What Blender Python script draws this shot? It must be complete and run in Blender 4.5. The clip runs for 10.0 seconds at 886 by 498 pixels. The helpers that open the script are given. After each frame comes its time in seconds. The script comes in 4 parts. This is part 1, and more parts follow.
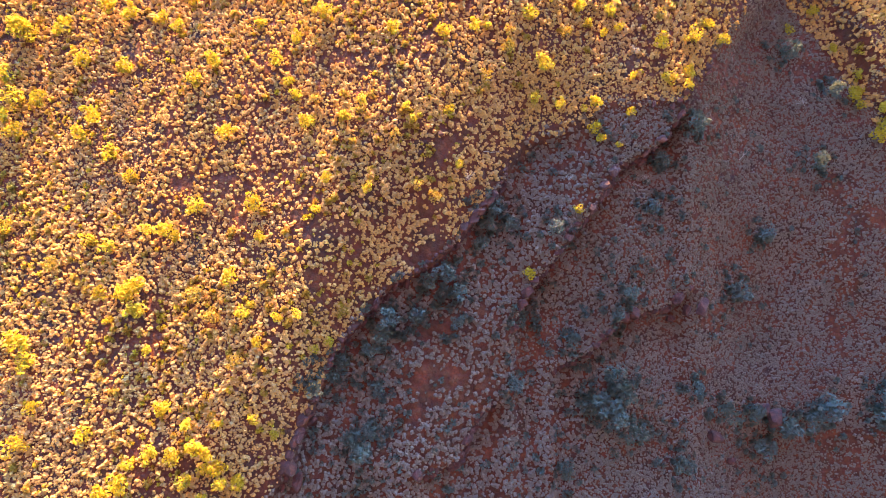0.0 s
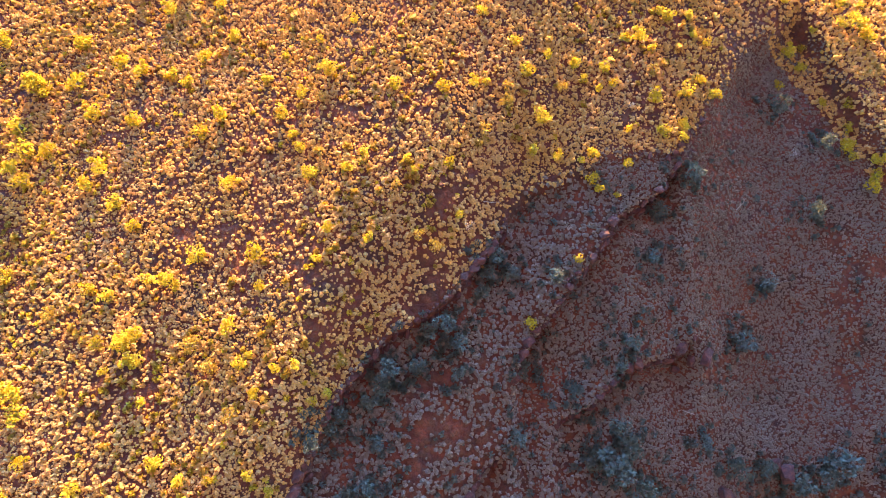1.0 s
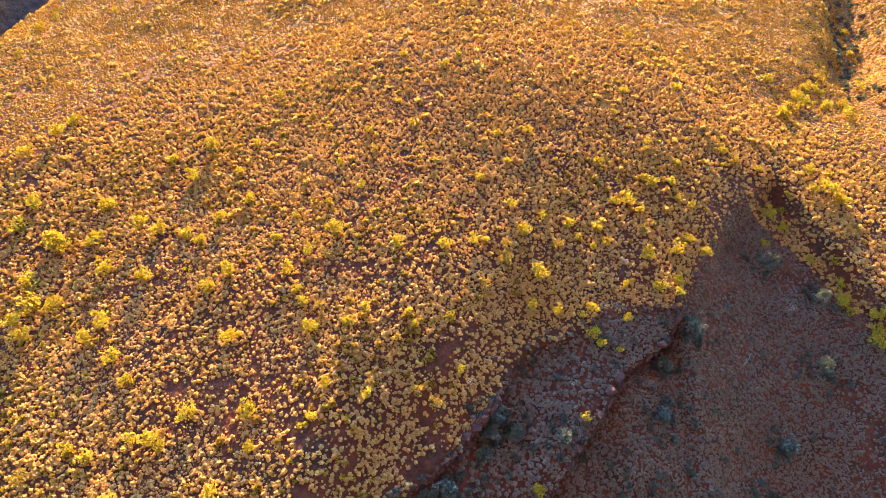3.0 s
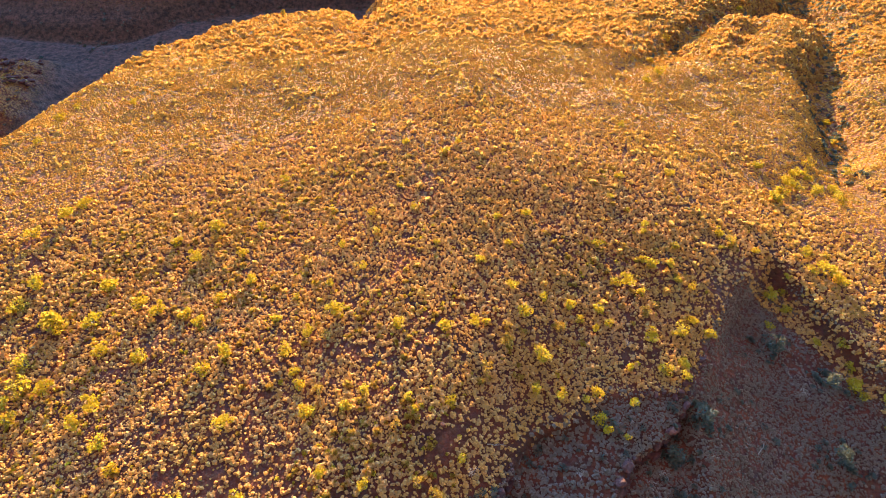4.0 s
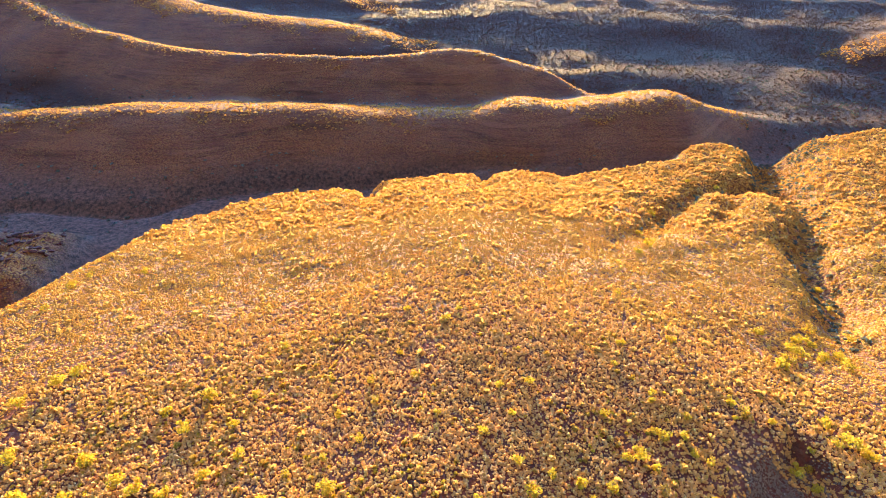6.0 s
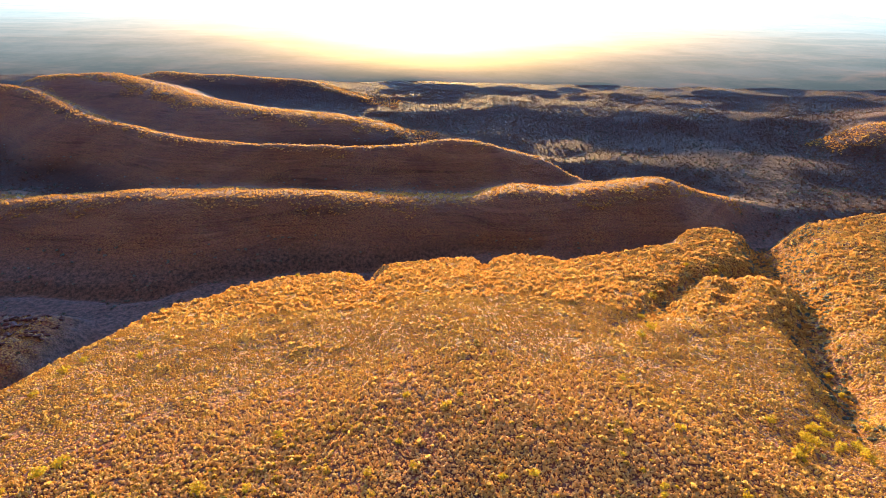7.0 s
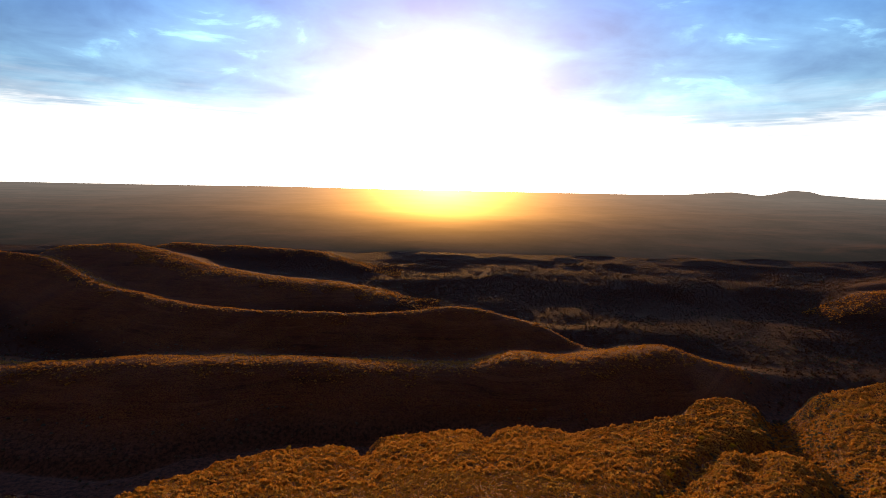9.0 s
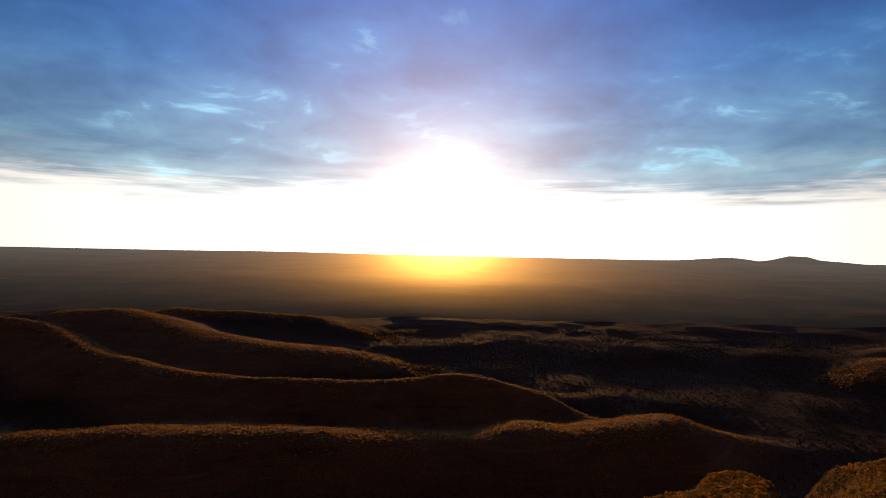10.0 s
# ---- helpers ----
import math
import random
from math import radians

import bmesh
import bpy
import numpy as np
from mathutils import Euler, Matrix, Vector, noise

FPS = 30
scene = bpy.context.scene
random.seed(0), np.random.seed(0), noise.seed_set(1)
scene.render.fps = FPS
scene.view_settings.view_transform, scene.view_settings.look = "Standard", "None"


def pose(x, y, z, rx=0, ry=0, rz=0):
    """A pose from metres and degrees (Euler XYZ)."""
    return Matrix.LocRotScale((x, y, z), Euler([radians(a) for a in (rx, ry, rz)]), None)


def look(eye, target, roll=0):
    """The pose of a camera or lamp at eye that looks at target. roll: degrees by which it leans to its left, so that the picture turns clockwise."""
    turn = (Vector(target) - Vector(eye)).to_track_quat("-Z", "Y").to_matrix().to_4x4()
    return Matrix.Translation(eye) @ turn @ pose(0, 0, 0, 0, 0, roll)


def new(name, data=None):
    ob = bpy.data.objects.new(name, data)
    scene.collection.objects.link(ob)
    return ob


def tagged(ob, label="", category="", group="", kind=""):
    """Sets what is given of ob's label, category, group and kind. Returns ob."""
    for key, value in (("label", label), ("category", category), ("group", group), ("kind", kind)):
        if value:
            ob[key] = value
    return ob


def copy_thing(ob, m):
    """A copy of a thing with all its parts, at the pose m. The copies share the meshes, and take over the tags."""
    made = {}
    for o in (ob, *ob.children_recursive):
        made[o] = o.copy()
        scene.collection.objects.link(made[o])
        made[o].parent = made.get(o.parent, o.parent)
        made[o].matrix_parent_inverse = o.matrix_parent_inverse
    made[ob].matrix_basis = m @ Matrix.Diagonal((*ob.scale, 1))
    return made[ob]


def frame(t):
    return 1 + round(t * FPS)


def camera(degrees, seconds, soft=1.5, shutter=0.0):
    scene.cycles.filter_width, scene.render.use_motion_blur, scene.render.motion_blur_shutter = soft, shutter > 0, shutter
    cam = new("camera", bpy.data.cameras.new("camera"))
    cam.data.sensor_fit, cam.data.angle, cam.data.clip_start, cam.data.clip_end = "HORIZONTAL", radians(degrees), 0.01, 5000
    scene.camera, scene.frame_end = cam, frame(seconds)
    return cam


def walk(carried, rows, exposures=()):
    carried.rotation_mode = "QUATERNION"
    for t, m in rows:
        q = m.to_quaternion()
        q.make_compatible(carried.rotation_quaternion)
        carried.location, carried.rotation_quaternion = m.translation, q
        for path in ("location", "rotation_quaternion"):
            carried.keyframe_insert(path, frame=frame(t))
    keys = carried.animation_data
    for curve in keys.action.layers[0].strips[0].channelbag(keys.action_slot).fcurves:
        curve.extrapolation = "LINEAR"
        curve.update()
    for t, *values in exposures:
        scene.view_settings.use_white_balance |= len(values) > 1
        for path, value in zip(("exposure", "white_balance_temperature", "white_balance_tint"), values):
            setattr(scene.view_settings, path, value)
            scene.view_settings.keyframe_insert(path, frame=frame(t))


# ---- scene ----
cam = camera(78.95, 10.0, soft=0.5)
EYE = (0.0, 0.0, 95.0)
TURNS = [  # seconds and the camera's turn: a drone that hovers and tilts up
    (0.0, 8.46, -1.19, -0.53), (0.5, 10.89, -1.16, -0.57), (1.0, 13.72, -1.14, -0.54), (1.5, 17.09, -1.14, -0.54),
    (2.0, 20.97, -1.10, -0.58), (2.5, 25.51, -1.10, -0.50), (4.0, 38.67, -1.08, -0.29), (4.5, 43.07, -1.06, -0.27),
    (5.0, 47.51, -1.05, -0.26), (5.5, 51.89, -1.06, -0.25), (7.0, 65.15, -1.01, -0.19), (7.5, 69.57, -1.03, -0.18),
    (8.0, 73.96, -1.05, -0.13), (8.5, 78.35, -1.08, -0.07), (9.0, 82.79, -1.17, -0.07), (9.5, 87.24, -1.17, -0.01),
    (10.0, 89.72, -1.21, 0.0),
]
EXPOSURES = [  # seconds, stops, kelvin, tint
    (0.0, 3.17, 6600, 15), (1.5, 2.95, 6750, 12), (2.5, 2.75, 6600, 5), (4.5, 2.5, 6450, 2), (5.0, 2.8, 6250, 1), (5.5, 3.0, 6150, 1), (7.0, 2.3, 6500, 8),
    (7.5, 1.65, 7800, 22), (8.0, 0.8, 8800, 28), (8.5, 0.05, 9700, 34), (9.0, -0.55, 10000, 36), (9.5, -1.05, 10000, 36), (10.0, -1.35, 10000, 36),
]
walk(cam, [(t, pose(*EYE, rx, ry, rz)) for t, rx, ry, rz in TURNS], EXPOSURES)

# ---- sky and sun ----
SUN_UP = radians(4.0)
sun_way = Vector((0.0, math.cos(SUN_UP), math.sin(SUN_UP)))
sun = new("sun", bpy.data.lights.new("sun", "SUN"))
sun.data.energy, sun.data.angle, sun.data.color = 5.0, radians(0.6), (1.0, 0.58, 0.18)
sun.matrix_world = look((0, 600, 300), Vector((0, 600, 300)) - sun_way)

world = bpy.data.worlds.new("evening_sky")
scene.world = world
world.use_nodes = True


def link(tree, a, b):
    tree.links.new(a, b)


def node(tree, kind, values=None, **props):
    """A shader node with some inputs set; nodes and sockets given as values are linked."""
    n = tree.nodes.new(kind)
    for key, value in props.items():
        setattr(n, key, value)
    for key, value in (values or {}).items():
        if isinstance(value, bpy.types.NodeSocket):
            tree.links.new(value, n.inputs[key])
        else:
            n.inputs[key].default_value = value
    return n


def maths(tree, op, a, b=0.0, clamp=False):
    return node(tree, "ShaderNodeMath", {0: a, 1: b}, operation=op, use_clamp=clamp).outputs[0]


def blend(tree, fac, a, b, how="MIX"):
    m = node(tree, "ShaderNodeMix", {0: fac, 6: a, 7: b}, data_type="RGBA", blend_type=how)
    return m.outputs[2]


def ramp(tree, fac, stops):
    r = node(tree, "ShaderNodeValToRGB", {0: fac})
    while len(r.color_ramp.elements) < len(stops):
        r.color_ramp.elements.new(0.5)
    for e, (at, c) in zip(r.color_ramp.elements, stops):
        e.position, e.color = at, c if len(c) == 4 else (*c, 1)
    return r.outputs[0]


wt = world.node_tree
wt.nodes.clear()
way = node(wt, "ShaderNodeTexCoord").outputs["Generated"]
sky = node(wt, "ShaderNodeTexSky", sky_type="NISHITA", sun_disc=False, sun_elevation=SUN_UP, sun_rotation=0.0,
           altitude=300, air_density=1.0, dust_density=0.6, ozone_density=3.0)
part_z = node(wt, "ShaderNodeSeparateXYZ", {0: way})
up = maths(wt, "MAXIMUM", part_z.outputs[2], 0.0)
lift = maths(wt, "ADD", up, 0.2)
deck = node(wt, "ShaderNodeCombineXYZ", {0: maths(wt, "DIVIDE", part_z.outputs[0], lift), 1: maths(wt, "DIVIDE", part_z.outputs[1], lift)})
big = node(wt, "ShaderNodeTexNoise", {"Vector": deck.outputs[0], "Scale": 1.2, "Detail": 6.0, "Roughness": 0.52, "Distortion": 0.35})
small = node(wt, "ShaderNodeTexNoise", {"Vector": deck.outputs[0], "Scale": 3.0, "Detail": 8.0, "Roughness": 0.58, "Distortion": 0.4})
glow_way = Vector((0.0, math.cos(radians(2.6)), math.sin(radians(2.6))))  # centre of the sky's dazzle, set below the sun lamp to fit the view
facing = node(wt, "ShaderNodeVectorMath", {0: way, 1: glow_way}, operation="DOT_PRODUCT").outputs["Value"]
toward = maths(wt, "MAXIMUM", facing, 0.0)
wide, close = maths(wt, "POWER", toward, 18.0), maths(wt, "POWER", toward, 75.0)
glare, core = maths(wt, "POWER", toward, 260.0), maths(wt, "POWER", toward, 900.0)
# a soft deck of cloud: grey low down, blue above, with a few bright gaps
body = ramp(wt, up, [(0.08, (0.15, 0.4, 0.62)), (0.2, (0.085, 0.3, 0.62)), (0.3, (0.022, 0.225, 0.64)), (0.43, (0.0, 0.155, 0.6)), (0.62, (0.085, 0.07, 0.11)), (0.9, (0.115, 0.07, 0.085))])
body = blend(wt, 1.0, body, (2.2, 3.15, 3.35, 1), "MULTIPLY")
soft = ramp(wt, big.outputs[0], [(0.34, (0.66, 0.68, 0.74)), (0.5, (0.95, 0.95, 0.96)), (0.64, (1.45, 1.3, 1.16))])
body = blend(wt, 1.0, body, soft, "MULTIPLY")
body = blend(wt, 1.0, body, ramp(wt, small.outputs[0], [(0.34, (0.78, 0.79, 0.83)), (0.5, (0.97, 0.97, 0.97)), (0.64, (1.18, 1.16, 1.1))]), "MULTIPLY")
gap = maths(wt, "MULTIPLY", ramp(wt, small.outputs[0], [(0.57, (0, 0, 0)), (0.68, (1, 1, 1))]), ramp(wt, big.outputs[0], [(0.46, (0, 0, 0)), (0.6, (1, 1, 1))]))
body = blend(wt, gap, body, (0.45, 2.3, 3.9, 1))
# below the deck a clear bright band along the horizon, its upper edge broken into streaks
streak = node(wt, "ShaderNodeTexNoise", {"Vector": node(wt, "ShaderNodeVectorMath", {0: way, 1: (5.0, 5.0, 70.0)}, operation="MULTIPLY").outputs[0],
                                         "Scale": 1.0, "Detail": 5.0, "Roughness": 0.6, "Distortion": 0.3})
rise = maths(wt, "ADD", up, maths(wt, "MULTIPLY", maths(wt, "SUBTRACT", streak.outputs[0], 0.5), 0.11))
under = ramp(wt, rise, [(0.07, (1, 1, 1)), (0.085, (0.75, 0.75, 0.75)), (0.115, (0.12, 0.12, 0.12)), (0.16, (0, 0, 0))])
dome = blend(wt, under, body, (2.5, 3.7, 4.3, 1))
dome = blend(wt, 1.0, dome, blend(wt, wide, (0, 0, 0, 1), (1.0, 0.9, 0.82, 1)), "ADD")
dome = blend(wt, 1.0, dome, blend(wt, close, (0, 0, 0, 1), (1.1, 1.1, 1.1, 1)), "ADD")
dome = blend(wt, 1.0, dome, blend(wt, glare, (0, 0, 0, 1), (3.0, 2.5, 1.8, 1)), "ADD")
dome = blend(wt, 1.0, dome, blend(wt, core, (0, 0, 0, 1), (16, 13, 8, 1)), "ADD")
# the sky away from the low sun is much darker
turned = maths(wt, "ADD", maths(wt, "MULTIPLY", facing, 0.5), 0.5)
dusk = maths(wt, "POWER", turned, 3.0)
dome = blend(wt, 1.0, dome, blend(wt, dusk, (0.44, 0.165, 0.085, 1), (1.25, 1.25, 1.25, 1)), "MULTIPLY")
dome = blend(wt, 1.0, dome, blend(wt, 1.0, sky.outputs[0], (0.02, 0.02, 0.02, 1), "MULTIPLY"), "ADD")
back = node(wt, "ShaderNodeBackground", {0: dome, 1: 0.8})
link(wt, back.outputs[0], node(wt, "ShaderNodeOutputWorld").inputs[0])

# ---- materials ----


def material(name):
    m = bpy.data.materials.new(name)
    m.use_nodes = True
    m.node_tree.nodes.clear()
    return m, m.node_tree


def finish(tree, shader):
    link(tree, shader, node(tree, "ShaderNodeOutputMaterial").inputs[0])


def red_earth():
    """Red stony soil with pale tussocks, scree and bare patches."""
    m, t = material("red_earth")
    at = node(t, "ShaderNodeNewGeometry").outputs["Position"]
    broad = node(t, "ShaderNodeTexNoise", {"Vector": at, "Scale": 0.03, "Detail": 6.0, "Roughness": 0.6}).outputs[0]
    mid = node(t, "ShaderNodeTexNoise", {"Vector": at, "Scale": 0.35, "Detail": 5.0, "Roughness": 0.65}).outputs[0]
    fine = node(t, "ShaderNodeTexNoise", {"Vector": at, "Scale": 3.0, "Detail": 4.0, "Roughness": 0.7}).outputs[0]
    soil = ramp(t, mid, [(0.3, (0.05, 0.017, 0.012)), (0.48, (0.13, 0.034, 0.019)), (0.64, (0.2, 0.048, 0.022)), (0.78, (0.28, 0.068, 0.027))])
    soil = blend(t, ramp(t, fine, [(0.42, (0, 0, 0)), (0.7, (1, 1, 1))]), soil, (0.11, 0.04, 0.026, 1))
    stony = node(t, "ShaderNodeTexNoise", {"Vector": at, "Scale": 0.11, "Detail": 6.0, "Roughness": 0.7}).outputs[0]
    soil = blend(t, ramp(t, stony, [(0.5, (0, 0, 0)), (0.6, (0.75, 0.75, 0.75))]), soil, ramp(t, fine, [(0.35, (0.024, 0.015, 0.014)), (0.65, (0.085, 0.042, 0.034))]))
    cells = node(t, "ShaderNodeTexVoronoi", {"Vector": at, "Scale": 0.8, "Randomness": 1.0}, feature="F1")
    tuft = ramp(t, cells.outputs[0], [(0.3, (1, 1, 1)), (0.75, (0, 0, 0))])
    thick = ramp(t, broad, [(0.35, (0.85, 0.85, 0.85)), (0.6, (1, 1, 1))])
    straw = blend(t, cells.outputs[1], (0.44, 0.25, 0.06, 1), (0.27, 0.135, 0.04, 1))
    parts = node(t, "ShaderNodeSeparateXYZ", {0: at})
    # grass litter from y 85, the sunlit slope's brightness painted in with it
    grassy_lit = maths(t, "DIVIDE", maths(t, "SUBTRACT", parts.outputs[1], 85.0), 70.0, True)
    beyond = maths(t, "DIVIDE", maths(t, "SUBTRACT", parts.outputs[1], 340.0), 80.0, True)
    base = blend(t, maths(t, "MULTIPLY", maths(t, "MULTIPLY", tuft, thick), maths(t, "ADD", maths(t, "MULTIPLY", grassy_lit, 0.85), 0.1)), soil, straw)
    # bedding of the rock, bared along the far slopes
    layer = node(t, "ShaderNodeTexNoise", {"Vector": node(t, "ShaderNodeVectorMath", {0: at, 1: (0.006, 0.006, 0.16)}, operation="MULTIPLY").outputs[0],
                                           "Scale": 1.0, "Detail": 5.0, "Roughness": 0.65, "Distortion": 0.6}).outputs[0]
    beds = ramp(t, layer, [(0.36, (0.04, 0.016, 0.011)), (0.46, (0.14, 0.052, 0.03)), (0.54, (0.075, 0.03, 0.02)), (0.64, (0.18, 0.08, 0.048))])
    base = blend(t, maths(t, "MULTIPLY", beyond, ramp(t, broad, [(0.35, (0.3, 0.3, 0.3)), (0.65, (0.85, 0.85, 0.85))])), base, beds)
    # dark mulga scrub and silt on valley floors and plains; shade painted in past y 460
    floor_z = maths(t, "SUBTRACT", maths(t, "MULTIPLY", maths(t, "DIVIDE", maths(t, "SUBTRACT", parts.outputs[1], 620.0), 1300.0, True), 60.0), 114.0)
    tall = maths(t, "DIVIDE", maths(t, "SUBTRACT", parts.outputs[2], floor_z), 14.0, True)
    plain_shade = maths(t, "DIVIDE", maths(t, "SUBTRACT", parts.outputs[1], 460.0), 120.0, True)
    scrub = blend(t, plain_shade, ramp(t, mid, [(0.38, (0.05, 0.042, 0.036)), (0.62, (0.17, 0.105, 0.08))]), ramp(t, mid, [(0.38, (0.03, 0.013, 0.007)), (0.62, (0.065, 0.026, 0.014))]))
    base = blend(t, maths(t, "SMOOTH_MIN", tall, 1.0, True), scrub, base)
    clumps = node(t, "ShaderNodeTexNoise", {"Vector": at, "Scale": 0.16, "Detail": 4.0, "Roughness": 0.7}).outputs[0]
    clumps = maths(t, "MULTIPLY", maths(t, "MULTIPLY", clumps, beyond), 9.0)
    bump = node(t, "ShaderNodeBump", {"Strength": 0.9, "Distance": 0.35, "Height": maths(t, "ADD", maths(t, "ADD", fine, clumps), maths(t, "MULTIPLY", tuft, 0.8))})
    b = node(t, "ShaderNodeBsdfPrincipled", {"Base Color": base, "Roughness": 0.95, "Normal": bump.outputs[0]})
    b.inputs["Specular IOR Level"].default_value = 0.15
    finish(t, b.outputs[0])
    return m


def foliage(name, one, two, glow, per_island=True, rough=0.75):
    """Thin leaves: matt on the lit side, with light passing through."""
    m, t = material(name)
    if per_island:
        pick = node(t, "ShaderNodeNewGeometry").outputs["Random Per Island"]
    else:
        pick = node(t, "ShaderNodeObjectInfo").outputs["Random"]
    at = node(t, "ShaderNodeNewGeometry").outputs["Position"]
    patch = node(t, "ShaderNodeTexNoise", {"Vector": at, "Scale": 0.06, "Detail": 3.0}).outputs[0]
    fine = node(t, "ShaderNodeTexNoise", {"Vector": at, "Scale": 6.0, "Detail": 2.0}).outputs[0]
    mix = maths(t, "ADD", maths(t, "MULTIPLY", pick, 0.55), maths(t, "SUBTRACT", maths(t, "MULTIPLY", patch, 0.9), 0.2), True)
    base = blend(t, mix, one, two)
    worn = maths(t, "ADD", 0.68, maths(t, "MULTIPLY", pick, 0.5))
    base = blend(t, 1.0, base, node(t, "ShaderNodeCombineXYZ", {0: worn, 1: worn, 2: worn}).outputs[0], "MULTIPLY")
    base = blend(t, maths(t, "MULTIPLY", fine, 0.5), base, blend(t, 1.0, base, (0.45, 0.42, 0.4, 1), "MULTIPLY"))
    d = node(t, "ShaderNodeBsdfDiffuse", {0: base})
    through_it = node(t, "ShaderNodeBsdfTranslucent", {0: base})
    both = node(t, "ShaderNodeMixShader", {0: glow, 1: d.outputs[0], 2: through_it.outputs[0]})
    finish(t, both.outputs[0])
    return m


def bark():
    m, t = material("grey_bark")
    at = node(t, "ShaderNodeNewGeometry").outputs["Position"]
    n = node(t, "ShaderNodeTexNoise", {"Vector": at, "Scale": 8.0, "Detail": 4.0}).outputs[0]
    b = node(t, "ShaderNodeBsdfPrincipled", {"Base Color": ramp(t, n, [(0.3, (0.1, 0.075, 0.06)), (0.7, (0.26, 0.21, 0.17))]), "Roughness": 0.9})
    finish(t, b.outputs[0])
    return m


def rock():
    m, t = material("red_rock")
    at = node(t, "ShaderNodeNewGeometry").outputs["Position"]
    n = node(t, "ShaderNodeTexNoise", {"Vector": at, "Scale": 0.9, "Detail": 6.0, "Roughness": 0.7}).outputs[0]
    fine = node(t, "ShaderNodeTexNoise", {"Vector": at, "Scale": 5.0, "Detail": 4.0, "Roughness": 0.7}).outputs[0]
    c = ramp(t, n, [(0.3, (0.03, 0.012, 0.01)), (0.52, (0.09, 0.029, 0.02)), (0.75, (0.21, 0.06, 0.034))])
    bump = node(t, "ShaderNodeBump", {"Strength": 0.8, "Distance": 0.2, "Height": fine})
    b = node(t, "ShaderNodeBsdfPrincipled", {"Base Color": c, "Roughness": 0.88, "Normal": bump.outputs[0]})
    finish(t, b.outputs[0])
    return m


EARTH, ROCK, BARK = red_earth(), rock(), bark()
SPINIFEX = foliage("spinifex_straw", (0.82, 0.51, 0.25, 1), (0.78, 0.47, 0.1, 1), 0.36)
# greyer, darker copy of the straw with the hollow's shade painted in
SHADED_SPINIFEX = foliage("shaded_spinifex", (0.36, 0.27, 0.205, 1), (0.22, 0.175, 0.125, 1), 0.25)
WATTLE = foliage("wattle_leaves", (0.7, 0.52, 0.035, 1), (0.56, 0.44, 0.06, 1), 0.36)
SCRUB = foliage("scrub_leaves", (0.58, 0.37, 0.12, 1), (0.5, 0.34, 0.08, 1), 0.5)
RUSTY = foliage("rusty_scrub", (0.62, 0.33, 0.1, 1), (0.5, 0.28, 0.07, 1), 0.48)
GOLDEN = foliage("golden_spinifex", (0.79, 0.485, 0.155, 1), (0.77, 0.51, 0.095, 1), 0.45)


def painted_far_haze():
    """The plain on the skyline, haze and sun glow painted in as emission, brightest under the sun."""
    m, t = material("painted_far_haze")
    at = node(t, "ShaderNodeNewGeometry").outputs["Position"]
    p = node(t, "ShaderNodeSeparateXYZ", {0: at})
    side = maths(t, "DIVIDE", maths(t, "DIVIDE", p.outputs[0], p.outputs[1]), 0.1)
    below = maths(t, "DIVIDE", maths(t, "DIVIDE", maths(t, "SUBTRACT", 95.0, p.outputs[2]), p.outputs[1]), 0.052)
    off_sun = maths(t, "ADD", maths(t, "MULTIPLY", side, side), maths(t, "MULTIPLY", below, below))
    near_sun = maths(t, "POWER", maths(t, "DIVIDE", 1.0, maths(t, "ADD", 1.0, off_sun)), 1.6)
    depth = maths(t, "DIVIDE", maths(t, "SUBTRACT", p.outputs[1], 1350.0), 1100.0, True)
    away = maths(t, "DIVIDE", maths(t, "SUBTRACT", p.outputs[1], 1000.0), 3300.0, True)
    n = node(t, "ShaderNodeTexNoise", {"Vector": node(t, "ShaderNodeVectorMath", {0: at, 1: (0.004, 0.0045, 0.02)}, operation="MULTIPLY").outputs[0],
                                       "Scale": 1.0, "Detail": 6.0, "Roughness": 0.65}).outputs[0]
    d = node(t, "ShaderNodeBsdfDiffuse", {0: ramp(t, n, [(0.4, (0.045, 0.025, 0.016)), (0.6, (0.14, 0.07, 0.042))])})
    haze_glow = blend(t, 1.0, blend(t, maths(t, "POWER", away, 0.9), (0, 0, 0, 1), (0.15, 0.22, 0.25, 1)),
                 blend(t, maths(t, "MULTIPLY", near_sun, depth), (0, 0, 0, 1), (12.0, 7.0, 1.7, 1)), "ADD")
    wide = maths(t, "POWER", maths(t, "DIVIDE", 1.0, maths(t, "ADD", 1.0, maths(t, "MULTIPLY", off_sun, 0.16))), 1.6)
    haze_glow = blend(t, 1.0, haze_glow, blend(t, maths(t, "MULTIPLY", wide, depth), (0, 0, 0, 1), (0.6, 0.24, 0.06, 1)), "ADD")
    e = node(t, "ShaderNodeEmission", {0: haze_glow, 1: maths(t, "ADD", 0.86, maths(t, "MULTIPLY", n, 0.28))})
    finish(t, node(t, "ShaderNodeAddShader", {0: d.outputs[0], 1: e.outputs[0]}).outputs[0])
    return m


PAINTED_HAZE = painted_far_haze()
PALE = foliage("pale_twigs", (0.6, 0.5, 0.4, 1), (0.45, 0.4, 0.33, 1), 0.2)
# grey-green leaves, the shade they stand in painted into the colour
SHADED_LEAF = foliage("shaded_leaves", (0.2, 0.22, 0.18, 1), (0.12, 0.14, 0.105, 1), 0.3)
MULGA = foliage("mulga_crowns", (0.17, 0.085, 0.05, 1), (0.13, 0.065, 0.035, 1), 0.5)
OCHRE = foliage("ochre_leaves", (0.5, 0.3, 0.06, 1), (0.45, 0.33, 0.06, 1), 0.4)
